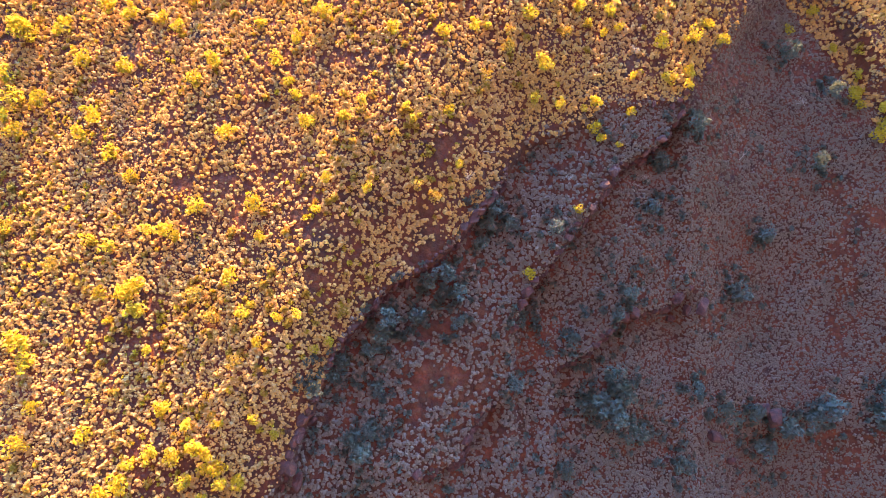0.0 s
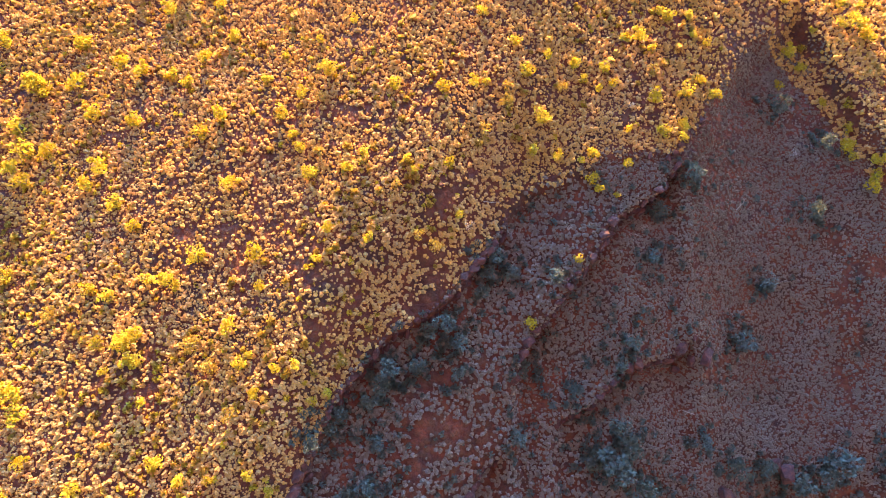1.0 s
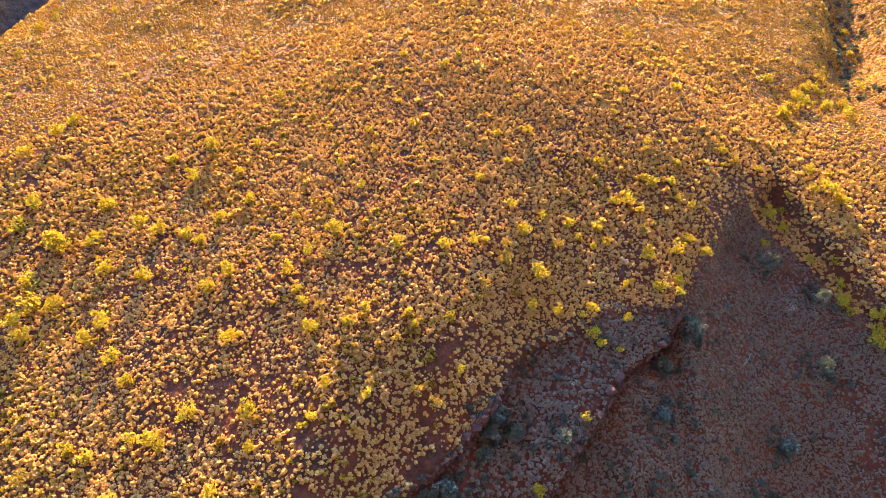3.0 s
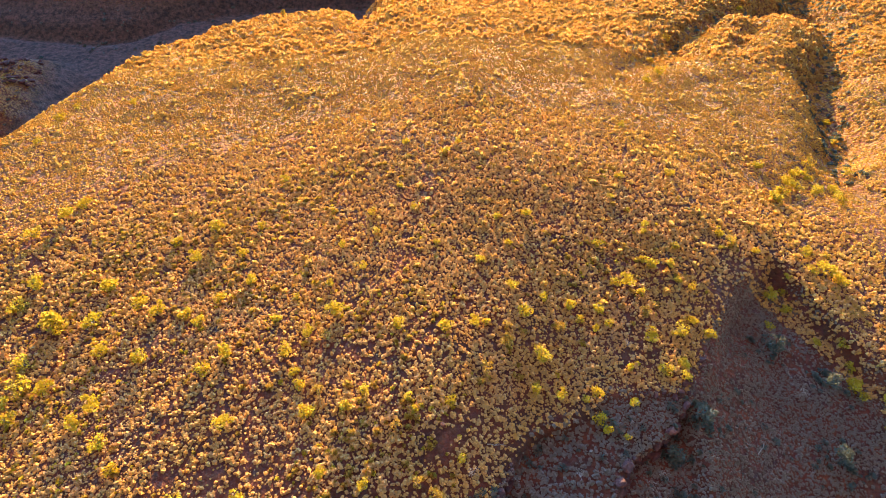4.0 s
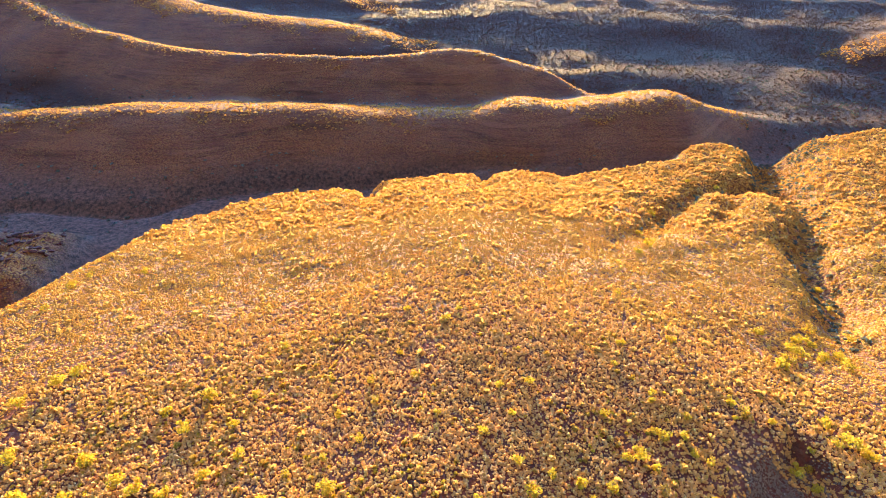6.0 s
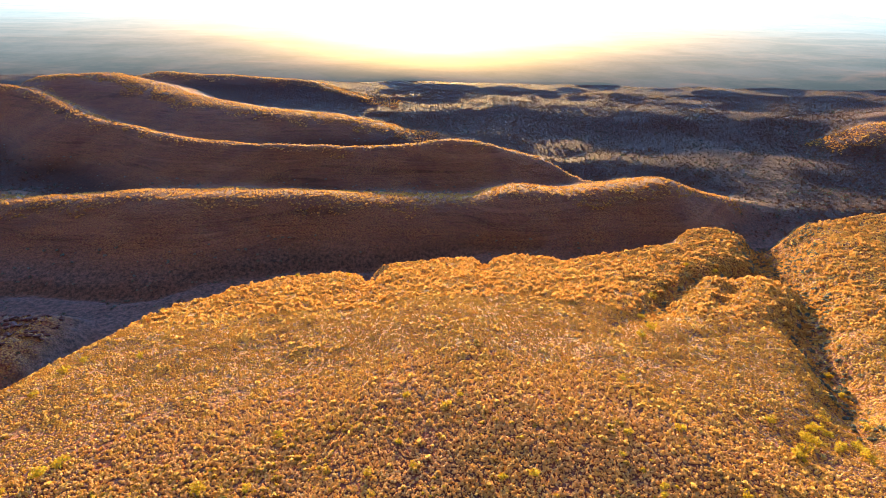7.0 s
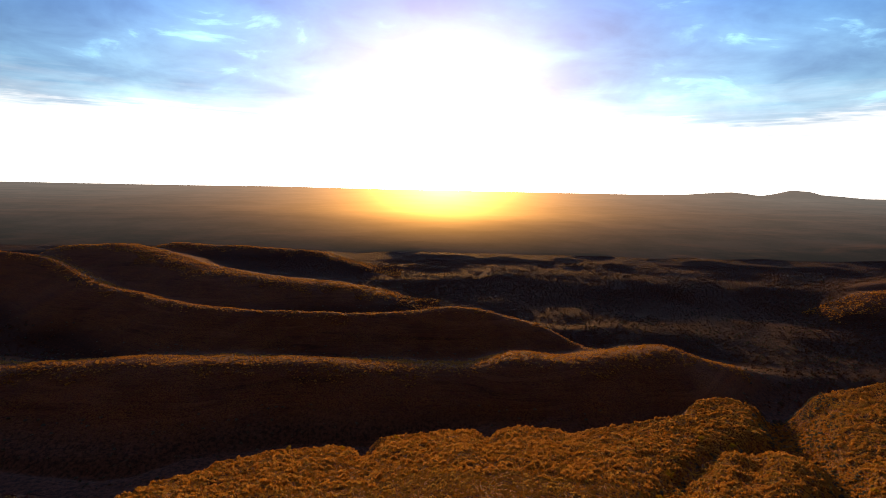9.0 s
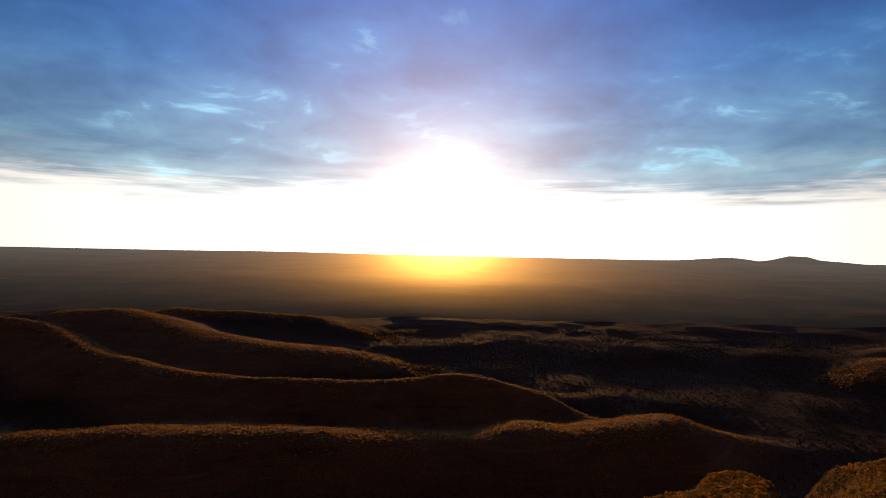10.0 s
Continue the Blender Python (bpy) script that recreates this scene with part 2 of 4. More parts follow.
# ---- lie of the land ----
def curve(x, pts, w):
    """A smoothed line through (x, value) pairs."""
    px, pv = [p[0] for p in pts], [p[1] for p in pts]
    return sum(np.interp(x + w * k, px, pv) for k in (-1, -0.5, 0, 0.5, 1)) / 5


def lattice(ix, iy, seed):
    """A repeatable random number from 0 to 1 for each whole-numbered corner."""
    h = (ix.astype(np.int64) * 374761393 + iy.astype(np.int64) * 668265263 + seed * 974711) & 0xFFFFFFFF
    h = ((h ^ (h >> 13)) * 1274126177) & 0xFFFFFFFF
    return ((h ^ (h >> 16)) & 0xFFFF) / 65535.0


def relief(x, y, size, octaves=3, seed=1):
    """Layered noise from about -1 to 1, with features about size metres wide."""
    total, amp, norm = 0.0, 1.0, 0.0
    for o in range(octaves):
        u, v = x / size + 17.3 * o, y / size - 9.1 * o
        iu, iv = np.floor(u), np.floor(v)
        fu, fv = u - iu, v - iv
        fu, fv = fu * fu * (3 - 2 * fu), fv * fv * (3 - 2 * fv)
        a, b = lattice(iu, iv, seed + o), lattice(iu + 1, iv, seed + o)
        c, d = lattice(iu, iv + 1, seed + o), lattice(iu + 1, iv + 1, seed + o)
        total = total + amp * (2 * ((a * (1 - fu) + b * fu) * (1 - fv) + (c * (1 - fu) + d * fu) * fv) - 1)
        norm, amp, size = norm + amp, amp * 0.5, size * 0.5
    return total / norm


def step(v):
    v = np.clip(v, 0, 1)
    return v * v * (3 - 2 * v)


# the near hill: its rim, the break of its slope and its far edge, as y over x
RIM = [(-400, -150), (-200, -120), (-60, -66), (-26.8, -27.4), (-19.8, -9), (-16, -0.6), (-12, 3), (-7.3, 8.2), (0, 12.2), (9, 21.4),
       (17.5, 34), (30, 40), (51, 46), (68, 68), (85, 86), (90, 74), (96, 58), (112, 26), (150, -25), (300, -120)]
RIM_Z = [(-300, -14), (-60, -2), (0, 0), (50, -4), (85, -9), (110, -12), (300, -35)]
BREAK = [(-300, 60), (-150, 75), (-60, 105), (-10, 116), (40, 110), (70, 95), (85, 86), (92, 74), (120, 60), (300, 0)]
EDGE = [(-300, 90), (-215, 120), (-178, 160), (-168, 211), (-153, 258), (-134, 301), (-95, 332), (-64, 345), (-29, 349), (19, 357), (52, 358),
        (90, 361), (129, 363), (185, 370), (203, 400), (222, 416), (266, 424), (303, 424), (337, 424), (420, 415), (700, 300)]
EDGE_Z = [(-300, -60), (-178, -62), (-150, -66), (-134, -76), (-95, -82), (-61, -85), (-29, -82), (19, -76), (52, -78), (90, -76), (129, -76),
          (197, -70), (220, -75), (266, -73), (303, -67), (337, -66), (420, -60), (700, -50)]
LEDGES = [  # rock steps in the shaded hollow: line as y over x, drop in metres
    ([(16, 0), (17.2, 5), (22, 11.6), (26, 17), (32, 24), (36, 31), (45, 35.5), (50, 42)], 3.8),
    ([(24, -8), (31, -4.5), (38, 2), (48, 4.5), (52, 8)], 3.2),
    ([(-3, -27), (5, -25), (9, -16), (13, -14)], 2.6),
]
RIDGES = [  # crest line as y over x, crest height over x, slope towards -y and +y, roundness
    ([(-600, 470), (-414, 480), (-258, 490), (-153, 500), (-42, 505), (31, 510), (82, 515), (134, 520), (202, 530), (236, 540), (330, 566), (430, 590)],
     [(-600, -80), (-414, -86), (-258, -77), (-153, -81.5), (-42, -85), (31, -85.5), (54, -79), (82, -75), (134, -80), (202, -75),
      (236, -72), (255, -78), (290, -92), (350, -106), (430, -124)], 0.5, 0.34, 24),
    ([(-1000, 1010), (-763, 949), (-693, 934), (-620, 878), (-525, 794), (-464, 760), (-399, 726), (-330, 690), (-215, 675), (-115, 680), (-20, 690),
      (17, 700), (62, 700), (137, 690), (162, 660), (184, 630), (230, 590)],
     [(-1000, -40), (-763, -48), (-693, -52), (-620, -58), (-525, -66), (-464, -70), (-399, -72), (-330, -74), (-215, -75.7), (-115, -79),
      (-20, -73), (17, -70.5), (62, -75), (137, -89), (162, -100), (184, -105), (230, -128)], 0.42, 0.4, 13),
    ([(-1100, 1200), (-703, 1055), (-641, 1080), (-415, 932), (-291, 895), (-168, 900), (-72, 880), (0, 850)],
     [(-1100, -125), (-830, -74), (-760, -50), (-703, -45), (-641, -45), (-415, -66), (-291, -76), (-168, -83), (-72, -98), (0, -128)], 0.34, 0.26, 52),
    ([(-1100, 1300), (-636, 1247), (-508, 1304), (-286, 1268), (-164, 1138), (-60, 1080)],
     [(-1100, -125), (-760, -92), (-636, -64), (-508, -73), (-286, -81), (-164, -89), (-60, -125)], 0.28, 0.22, 26),
    ([(560, 790), (640, 850), (760, 900), (1000, 900), (1300, 880)],
     [(560, -128), (610, -116), (650, -103), (760, -84), (850, -76), (1000, -66), (1300, -50)], 0.26, 0.2, 26),
    ([(640, 960), (760, 1010), (1000, 1040), (1400, 1030)],
     [(640, -125), (740, -104), (860, -84), (1000, -72), (1400, -50)], 0.26, 0.2, 20),
    ([(840, 1340), (980, 1420), (1200, 1460), (1700, 1450)],
     [(840, -122), (980, -92), (1100, -70), (1300, -58), (1700, -40)], 0.22, 0.16, 34),
    ([(420, 1560), (560, 1600), (760, 1560), (1000, 1600)],
     [(420, -118), (560, -92), (760, -94), (1000, -115)], 0.22, 0.16, 22),
    ([(300, 2200), (520, 2260), (900, 2220), (1300, 2300), (1700, 2250)],
     [(300, -90), (480, -64), (700, -62), (1000, -56), (1400, -54), (1700, -80)], 0.2, 0.16, 30),
]
GULLIES = [  # corners of the line as (x, y, depth), half width
    ([(74, 176, 1), (90, 205, 4), (106, 231, 7), (136, 271, 7), (166, 303, 6), (200, 318, 7), (232, 330, 9)], 8),
    ([(100, 112, 1), (118, 119, 3), (136, 129, 5), (155, 157, 11), (169, 186, 13), (176, 208, 13), (196, 239, 11), (217, 262, 10), (235, 300, 10), (244, 335, 9)], 10),
    ([(228, 312, 9), (246, 350, 20), (270, 392, 34), (294, 440, 32), (314, 500, 14)], 19),
    ([(-12, 195, 0.5), (-32, 222, 2.5), (-44, 260, 4), (-46, 300, 7), (-50, 350, 11), (-55, 380, 8)], 7),
    ([(21, 190, 0.5), (26, 260, 3), (33, 340, 7), (38, 380, 7)], 6),
    ([(60, 230, 0.5), (84, 300, 2), (100, 370, 4)], 8),
    ([(130, 220, 0.5), (165, 262, 3), (190, 300, 5), (205, 318, 6)], 6),
    ([(-120, 190, 0.5), (-128, 250, 2), (-140, 300, 4)], 7),
]


CREEK = [(-420, 350, 3), (-325, 373, 5), (-260, 370, 6), (-223, 374, 6), (-195, 397, 6), (-125, 420, 7), (-60, 420, 7), (4, 430, 6), (90, 440, 4)]


def cut(x, y, line, half):
    """How deep a gully lies at each place of the plan."""
    best, deep = np.full(np.shape(x), 1e9), np.zeros(np.shape(x))
    for (ax, ay, ad), (bx, by, bd) in zip(line, line[1:]):
        k = np.clip(((x - ax) * (bx - ax) + (y - ay) * (by - ay)) / ((bx - ax) ** 2 + (by - ay) ** 2), 0, 1)
        d = np.hypot(x - ax - k * (bx - ax), y - ay - k * (by - ay))
        deep = np.where(d < best, ad + k * (bd - ad), deep)
        best = np.minimum(best, d)
    return deep / (1 + (best / half) ** 3)


def rim_y(x, y):
    """Where the rim of the hollow runs, with its small bends."""
    return curve(x, RIM, 1.2) + (2.5 - 1.9 * np.exp(-((x + 4) / 24) ** 4)) * relief(x, y * 0.4, 9, 2, 25)


def height(x, y):
    """The ground's height over the plan."""
    x, y = np.asarray(x, float), np.asarray(y, float)
    wob = 2.0 * relief(x, y, 14, 2, 40)
    # plain, rising gently to the far rim, with low swells
    far = step((np.hypot(x, y) - 900) / 3900)
    plain = -122 + 62 * np.clip((y - 620) / 1300, 0, 1) + 69 * np.clip((y - 1920) / 2980, 0, 1) + 40 * np.clip(-y / 2000, 0, 1)
    fade = 1 - step((y - 4300) / 500)
    plain = plain + (7 + 10 * far) * fade * relief(x, y * 1.9, 420, 4, 3) * step((np.abs(y - 200) - 200) / 500) + (2.0 + 2.5 * step((y - 420) / 60) * step((x - 60) / 120) * fade) * relief(x, y, 105, 2, 5)
    # scarps: long gentle rises away from the viewer, short steep falls behind
    turn = (y - 560 + 230 * relief(x, y * 0.6, 480, 3, 13) + 70 * relief(x, y, 130, 2, 14)) / 250
    part_way = turn - np.floor(turn)
    saw = np.where(part_way < 0.74, step(part_way / 0.74) * 0.5 + part_way / 0.74 * 0.5, step((1 - part_way) / 0.26))
    tall = 5 * np.clip(0.55 + 1.0 * relief(x, y * 0.8, 230, 3, 15), 0.05, 1.2) * (1 - 0.6 * step((-60 - x) / 150)) * (1 - 0.45 * step((y - 950) / 300))
    plain = plain + tall * fade * (saw - 0.3) * step((y - 600) / 160) * (1 - 0.6 * step((y - 1700) / 900))
    plain = plain + 1.6 * fade * relief(x, y, 90, 2, 17) * step((y - 560) / 200)
    # distant hills on the skyline
    for hx, hy, hh, hw in ((2440, 4600, 45, 330), (3060, 4650, 62, 150), (3350, 4700, 30, 300), (-1500, 4700, 12, 600)):
        plain = plain + hh * np.exp(-((x - hx) / hw) ** 2 - ((y - hy) / 260) ** 2)
    z = plain
    for crest_y, crest_z, south, north, rnd in RIDGES:
        wy = 1.0 + crest_y[len(crest_y) // 2][1] / 700
        d = y - curve(x, crest_y, 18) - 5 * wy * relief(x, y * 0.3, 70 * wy, 2, 11)
        slope = np.where(d < 0, south, north) * (1 + 0.18 * relief(x, y * 0.25, 40 * wy, 2, 7))
        r = curve(x, crest_z, 12) + 1.2 * wy * relief(x, y, 24 * wy, 3, 9) - slope * (np.sqrt(d * d + rnd * rnd) - rnd)
        z = np.maximum(z, r) + 3 * np.exp(-np.abs(z - r) / 6)
    # rocky spur across the side valley
    knob = np.exp(-((x + 296) / 52) ** 8 - ((y - 285) / 46) ** 8)
    hump = knob * (20 - 0.1 * (y - 285) + 8 * relief(x * 0.5, y * 1.1, 30, 3, 53) + 4 * np.abs(relief(x * 0.45, y * 1.5, 13, 3, 55)))
    tread = hump / 4.5 - np.floor(hump / 4.5)
    z = z + 4.5 * (np.floor(hump / 4.5) + step((tread - 0.55) / 0.4))
    # a dry creek along the valley behind the hill
    z = z - cut(x + 8 * relief(x, y, 40, 3, 83), y + 8 * relief(x, y, 40, 3, 85), CREEK, 7)
    # the near hill
    yr = rim_y(x, y)
    ye = curve(x, EDGE, 5) + 5 * relief(x, y * 0.3, 26, 2, 27)
    yb = np.maximum(curve(x, BREAK, 10) + 9 * relief(x, y, 45, 2, 29), yr + 3)
    zr, ze = curve(x, RIM_Z, 10), curve(x, EDGE_Z, 8)
    bow = 15 - 8 * step((x - 25) / 25)
    crest = np.hypot(bow, 12)
    dip = 0.075 - 0.06 * step((x + 25) / 70)
    zb = zr - dip * (np.hypot(yb - yr - bow, 12) - crest)
    fall = np.minimum((y - yb) / np.maximum(ye - yb, 5), 1)
    q = np.maximum(fall, 0)
    upper = zr - dip * (np.hypot(np.maximum(y - yr, 0) - bow, 12) - crest)
    lower = zb + (ze - zb) * (0.72 * fall + 0.28 * q * q)
    top = 0.5 * (upper + lower) - 0.5 * np.sqrt((upper - lower) ** 2 + 9)
    roll = step((y + 60) / 30) * np.where(y > yr, np.exp(-(np.maximum(y - yr, 0) / (16 - 7 * step((x - 30) / 30))) ** 2), 1)
    top = top - (3.2 - 2.6 * step((x - 12) / 30)) * roll
    u, v = 0.82 * x + 0.57 * y, 0.82 * y - 0.57 * x
    ribs = np.abs(relief(u * 0.45, v, 26, 3, 57)) - 0.25 + 0.35 * relief(u * 0.5, v, 9, 2, 58)
    top = top + 2.2 * ribs * step((q - 0.12) / 0.4)
    over = np.maximum(y - ye, 0)
    top = top - 0.85 * (np.sqrt(over * over + 16) - 4)
    back = np.maximum(yr - y, 0)
    deep = np.maximum(curve(x, RIM, 26) - 4 - y + 6 * relief(x, y, 30, 2, 35), 0)
    top = top - 0.10 * (15 - 15 * np.exp(-back / 15)) - 0.19 * (np.sqrt(np.maximum(deep - 6, 0) ** 2 + 100) - 10)
    drop = 2.3 * np.exp(-((x + 6) / 26) ** 4) + 0.5
    top = top - 3.2 * np.exp(-((x - 82) / 24) ** 4) * step(back / 8)
    top = top - np.where(y < yr, drop * step((yr - y) / 0.8), 0) 
    for line, fall in LEDGES:
        x0, x1 = line[0][0], line[-1][0]
        inside = step((x - x0 + 2) / 4) * step((x1 + 2 - x) / 4)
        top = top - fall * inside * step((curve(x, line, 1.0) - y + 0.4 * wob) / 0.8) * np.exp(-np.maximum(curve(x, line, 1.0) - y, 0) / 25)
    shift_x, shift_y = 6 * relief(x, y, 28, 3, 81), 6 * relief(x, y, 28, 3, 91)
    for line, half in GULLIES:
        top = top - cut(x + shift_x, y + shift_y, line, half)
    rough = step((y + 130) / 60)
    steep = step((y - yb) / 90)
    ribs = 1 - 2 * np.abs(relief(x + 0.25 * y + shift_x, y * 0.28, 46, 3, 23))
    top = top + rough * ((1.2 + 0.8 * steep) * relief(x * 1.5, y * 0.6, 30, 3, 21) * step((y - yr) / 30) + 1.3 * steep * ribs
                         + (0.3 + 0.35 * steep) * relief(x, y, 5, 3, 31) + 0.9 * relief(x, y, 13, 2, 33) * step((yr - y) / 4))
    z = np.maximum(z, top)
    return z

# ---- the ground, one sheet to the skyline ----


def spread(stops):
    """Coordinates from stop to stop, each stretch with its own spacing."""
    out = []
    for (a, _), (b, gap) in zip(stops, stops[1:]):
        out += list(np.linspace(a, b, max(2, int(round((b - a) / gap)) + 1))[:-1])
    return np.array(out + [stops[-1][0]])


def sheet(name, verts, faces, mat):
    """A mesh from arrays of corners and equal-sided faces."""
    me = bpy.data.meshes.new(name)
    n, k = faces.shape
    me.vertices.add(len(verts))
    me.vertices.foreach_set("co", np.ascontiguousarray(verts, np.float32).ravel())
    me.loops.add(n * k)
    me.loops.foreach_set("vertex_index", np.ascontiguousarray(faces, np.int32).ravel())
    me.polygons.add(n)
    me.polygons.foreach_set("loop_start", np.arange(0, n * k, k, dtype=np.int32))
    me.update(calc_edges=True)
    me.validate()
    me.materials.append(mat)
    return me


gx = spread([(-4900, 0), (-1500, 170), (-800, 40), (-420, 7), (-130, 3.4), (-32, 1.9), (58, 1.0), (130, 1.9), (420, 3.8), (700, 7), (1500, 20), (4900, 110)])
gy = spread([(-4900, 0), (-1000, 300), (-150, 25), (-60, 4), (-32, 1.5), (50, 0.9), (120, 1.8), (430, 2.7), (760, 4.5), (1350, 7.5), (1680, 14), (2400, 24), (4900, 90)])
FAR_Y = 1350


def land(name, xs, ys, mat, label, category):
    """A stretch of the ground over a grid of coordinates."""
    mx, my = np.meshgrid(xs, ys)
    nx, ny = len(xs), len(ys)
    idx = np.arange(nx * ny).reshape(ny, nx)
    quads = np.stack([idx[:-1, :-1], idx[:-1, 1:], idx[1:, 1:], idx[1:, :-1]], -1).reshape(-1, 4)
    me = sheet(name, np.stack([mx, my, height(mx, my)], -1).reshape(-1, 3), quads, mat)
    me.polygons.foreach_set("use_smooth", np.ones(len(quads), bool))
    return tagged(new(name, me), label, category, kind="structure")


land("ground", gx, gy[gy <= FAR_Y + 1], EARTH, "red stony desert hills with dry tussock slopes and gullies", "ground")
land("backdrop", gx, gy[gy >= FAR_Y - 1], PAINTED_HAZE, "dark plain and low hills on the skyline, haze and sun glow painted in", "distance")

# ---- tussocks ----
rng = np.random.default_rng(7)


def tuft_shape(petals, seed, lean=0.9):
    """A tussock as a burst of thin wedges, one metre across: corners in an array (petals, 3, 3)."""
    r = np.random.default_rng(seed)
    k = np.arange(petals) + 0.5
    up = 1 - k / petals * lean
    turn = k * 2.39996 + r.uniform(-0.3, 0.3, petals)
    flat = np.sqrt(np.maximum(1 - up * up, 0))
    tip = np.stack([flat * np.cos(turn), flat * np.sin(turn), up], -1) * 0.5 * r.uniform(0.8, 1.15, (petals, 1))
    side = np.cross(tip, r.normal(size=(petals, 3)))
    side /= np.linalg.norm(side, axis=1, keepdims=True)
    wide = 1.25 / math.sqrt(petals)
    a = tip + side * wide * 0.5 + np.cross(side, tip) * 0.2
    b = tip - side * wide * 0.5 - np.cross(side, tip) * 0.2
    root = tip * 0.12
    return np.stack([root, a, b], 1)


def mound_shape(sides, seed):
    """A rounded tussock, one metre across, with spines standing out of it: triangles as corners (n, 3, 3)."""
    r = np.random.default_rng(seed)
    k = np.arange(sides) * 6.2832 / sides
    low = np.stack([np.cos(k), np.sin(k), np.full(sides, -0.05)], -1) * 0.44 * r.uniform(0.75, 1.15, (sides, 1))
    if sides > 4:
        top = np.array([r.uniform(-0.1, 0.1), r.uniform(-0.1, 0.1), 0.42 * r.uniform(0.8, 1.15)])
        return np.array([(low[i], low[(i + 1) % sides], top) for i in range(sides)])
    k = k + 3.1416 / sides
    mid = np.stack([np.cos(k) * 0.8, np.sin(k) * 0.8, np.full(sides, 0.62)], -1) * 0.44 * r.uniform(0.75, 1.2, (sides, 1))
    top = np.array([r.uniform(-0.12, 0.12), r.uniform(-0.12, 0.12), 0.46 * r.uniform(0.8, 1.1)])
    out = []
    for i in range(sides):
        j = (i + 1) % sides
        out += [(low[i], low[j], mid[i]), (mid[i], low[j], mid[j]), (mid[i], mid[j], top)]
    for i in range(3):
        turn, up = i * 1.57 + r.uniform(-0.4, 0.4), r.uniform(0.25, 1.2)
        way_out = np.array([math.cos(turn) * math.cos(up), math.sin(turn) * math.cos(up), math.sin(up)])
        side = np.array([-math.sin(turn), math.cos(turn), r.uniform(-0.6, 0.6)]) * 0.13
        out.append((way_out * 0.3 - side, way_out * 0.3 + side, way_out * r.uniform(0.52, 0.66)))
    return np.array(out)


def tussocks(name, xs, ys, sizes, petals, mat, label, category, squash=0.8, round_tops=False):
    """Many tussocks joined into one mesh, each turned, sized and set into the ground."""
    shapes = np.stack([(mound_shape if round_tops else tuft_shape)(petals, s) for s in range(8)])
    n = len(xs)
    pick, turn = rng.integers(0, 8, n), rng.uniform(0, 6.283, n)
    c, s = np.cos(turn), np.sin(turn)
    v = shapes[pick]
    x = (v[..., 0] * c[:, None, None] - v[..., 1] * s[:, None, None]) * sizes[:, None, None] + xs[:, None, None]
    y = (v[..., 0] * s[:, None, None] + v[..., 1] * c[:, None, None]) * sizes[:, None, None] + ys[:, None, None]
    z = v[..., 2] * (sizes * squash * rng.uniform(0.8, 1.25, n))[:, None, None] + (height(xs, ys) - 0.03)[:, None, None]
    verts = np.stack([x, y, z], -1).reshape(-1, 3)
    return tagged(new(name, sheet(name, verts, np.arange(len(verts)).reshape(-1, 3), mat)), label, category, kind="stuff")


def on_hill(x, y, out=8):
    return (y < curve(x, EDGE, 5) + out)


def scatter(x0, x1, y0, y1, per_m2, keep):
    n = int((x1 - x0) * (y1 - y0) * per_m2)
    xs, ys = rng.uniform(x0, x1, n), rng.uniform(y0, y1, n)
    ok = keep(xs, ys)
    return xs[ok], ys[ok]


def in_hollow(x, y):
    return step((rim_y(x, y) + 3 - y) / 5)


def sparse_lanes(x, y):
    """Lanes drawn out along y, down the slope, where tussocks stand thinner."""
    return 0.8 * np.maximum(relief(x, y * 0.3, 6, 2, 91) - 0.12, 0) + 0.4 * np.maximum(relief(x, y * 0.5, 13, 2, 93) - 0.15, 0)


# thins the tussocks beside the rim to imitate the dimmer grazing light
def near_rim(x, y):
    return step((11 - (y - rim_y(x, y))) / 9)


def growth(x, y):
    """How thickly tussocks stand, by patch: thinner on the bare red ground of the hollow."""
    bare = relief(x, y, 11, 3, 61) + 0.5 * relief(x, y, 4, 2, 63)
    thin = in_hollow(x, y) * step((42 - x) / 30)
    bare = bare + (sparse_lanes(x, y) + 0.3 * near_rim(x, y)) * (1 - in_hollow(x, y))
    return rng.uniform(0, 1, len(x)) < np.clip(0.97 - 0.15 * thin - (0.85 + 1.2 * thin) * (bare - 0.12), 0.03, 1.0)


def in_near(x, y):
    return (np.hypot(x, y) < 106) & growth(x, y)


def in_middle(x, y):
    d = np.hypot(x, y)
    return (d >= 106) & (d < 235) & (np.abs(x) < 0.95 * y + 60) & growth(x, y) & on_hill(x, y)


def in_far(x, y):
    d = np.hypot(x, y)
    return (d >= 235) & (np.abs(x) < 0.95 * y + 40) & growth(x, y) & on_hill(x, y, 14)


def open_slope(x, y):
    return in_near(x, y) & (in_hollow(x, y) < rng.uniform(0, 1, len(x)))


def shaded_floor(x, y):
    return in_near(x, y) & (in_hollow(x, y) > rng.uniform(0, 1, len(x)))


xs, ys = scatter(-100, 100, -46, 106, 3.0, open_slope)
tussocks("spinifex", xs, ys, 0.5 + 0.9 * rng.uniform(0, 1, len(xs)) ** 2, 3, SPINIFEX,
         "dry cream and golden spinifex tussocks dotted over red soil", "grass", 1.0, True)
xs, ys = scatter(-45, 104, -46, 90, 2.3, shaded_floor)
tussocks("spinifex", xs, ys, (0.62 + 0.85 * rng.uniform(0, 1, len(xs)) ** 1.6) * (1 - 0.25 * step((xs - 20) / 30)), 3, SHADED_SPINIFEX,
         "spinifex tussocks on the hollow's floor, shade painted into their grey colour", "grass", 0.9, True)


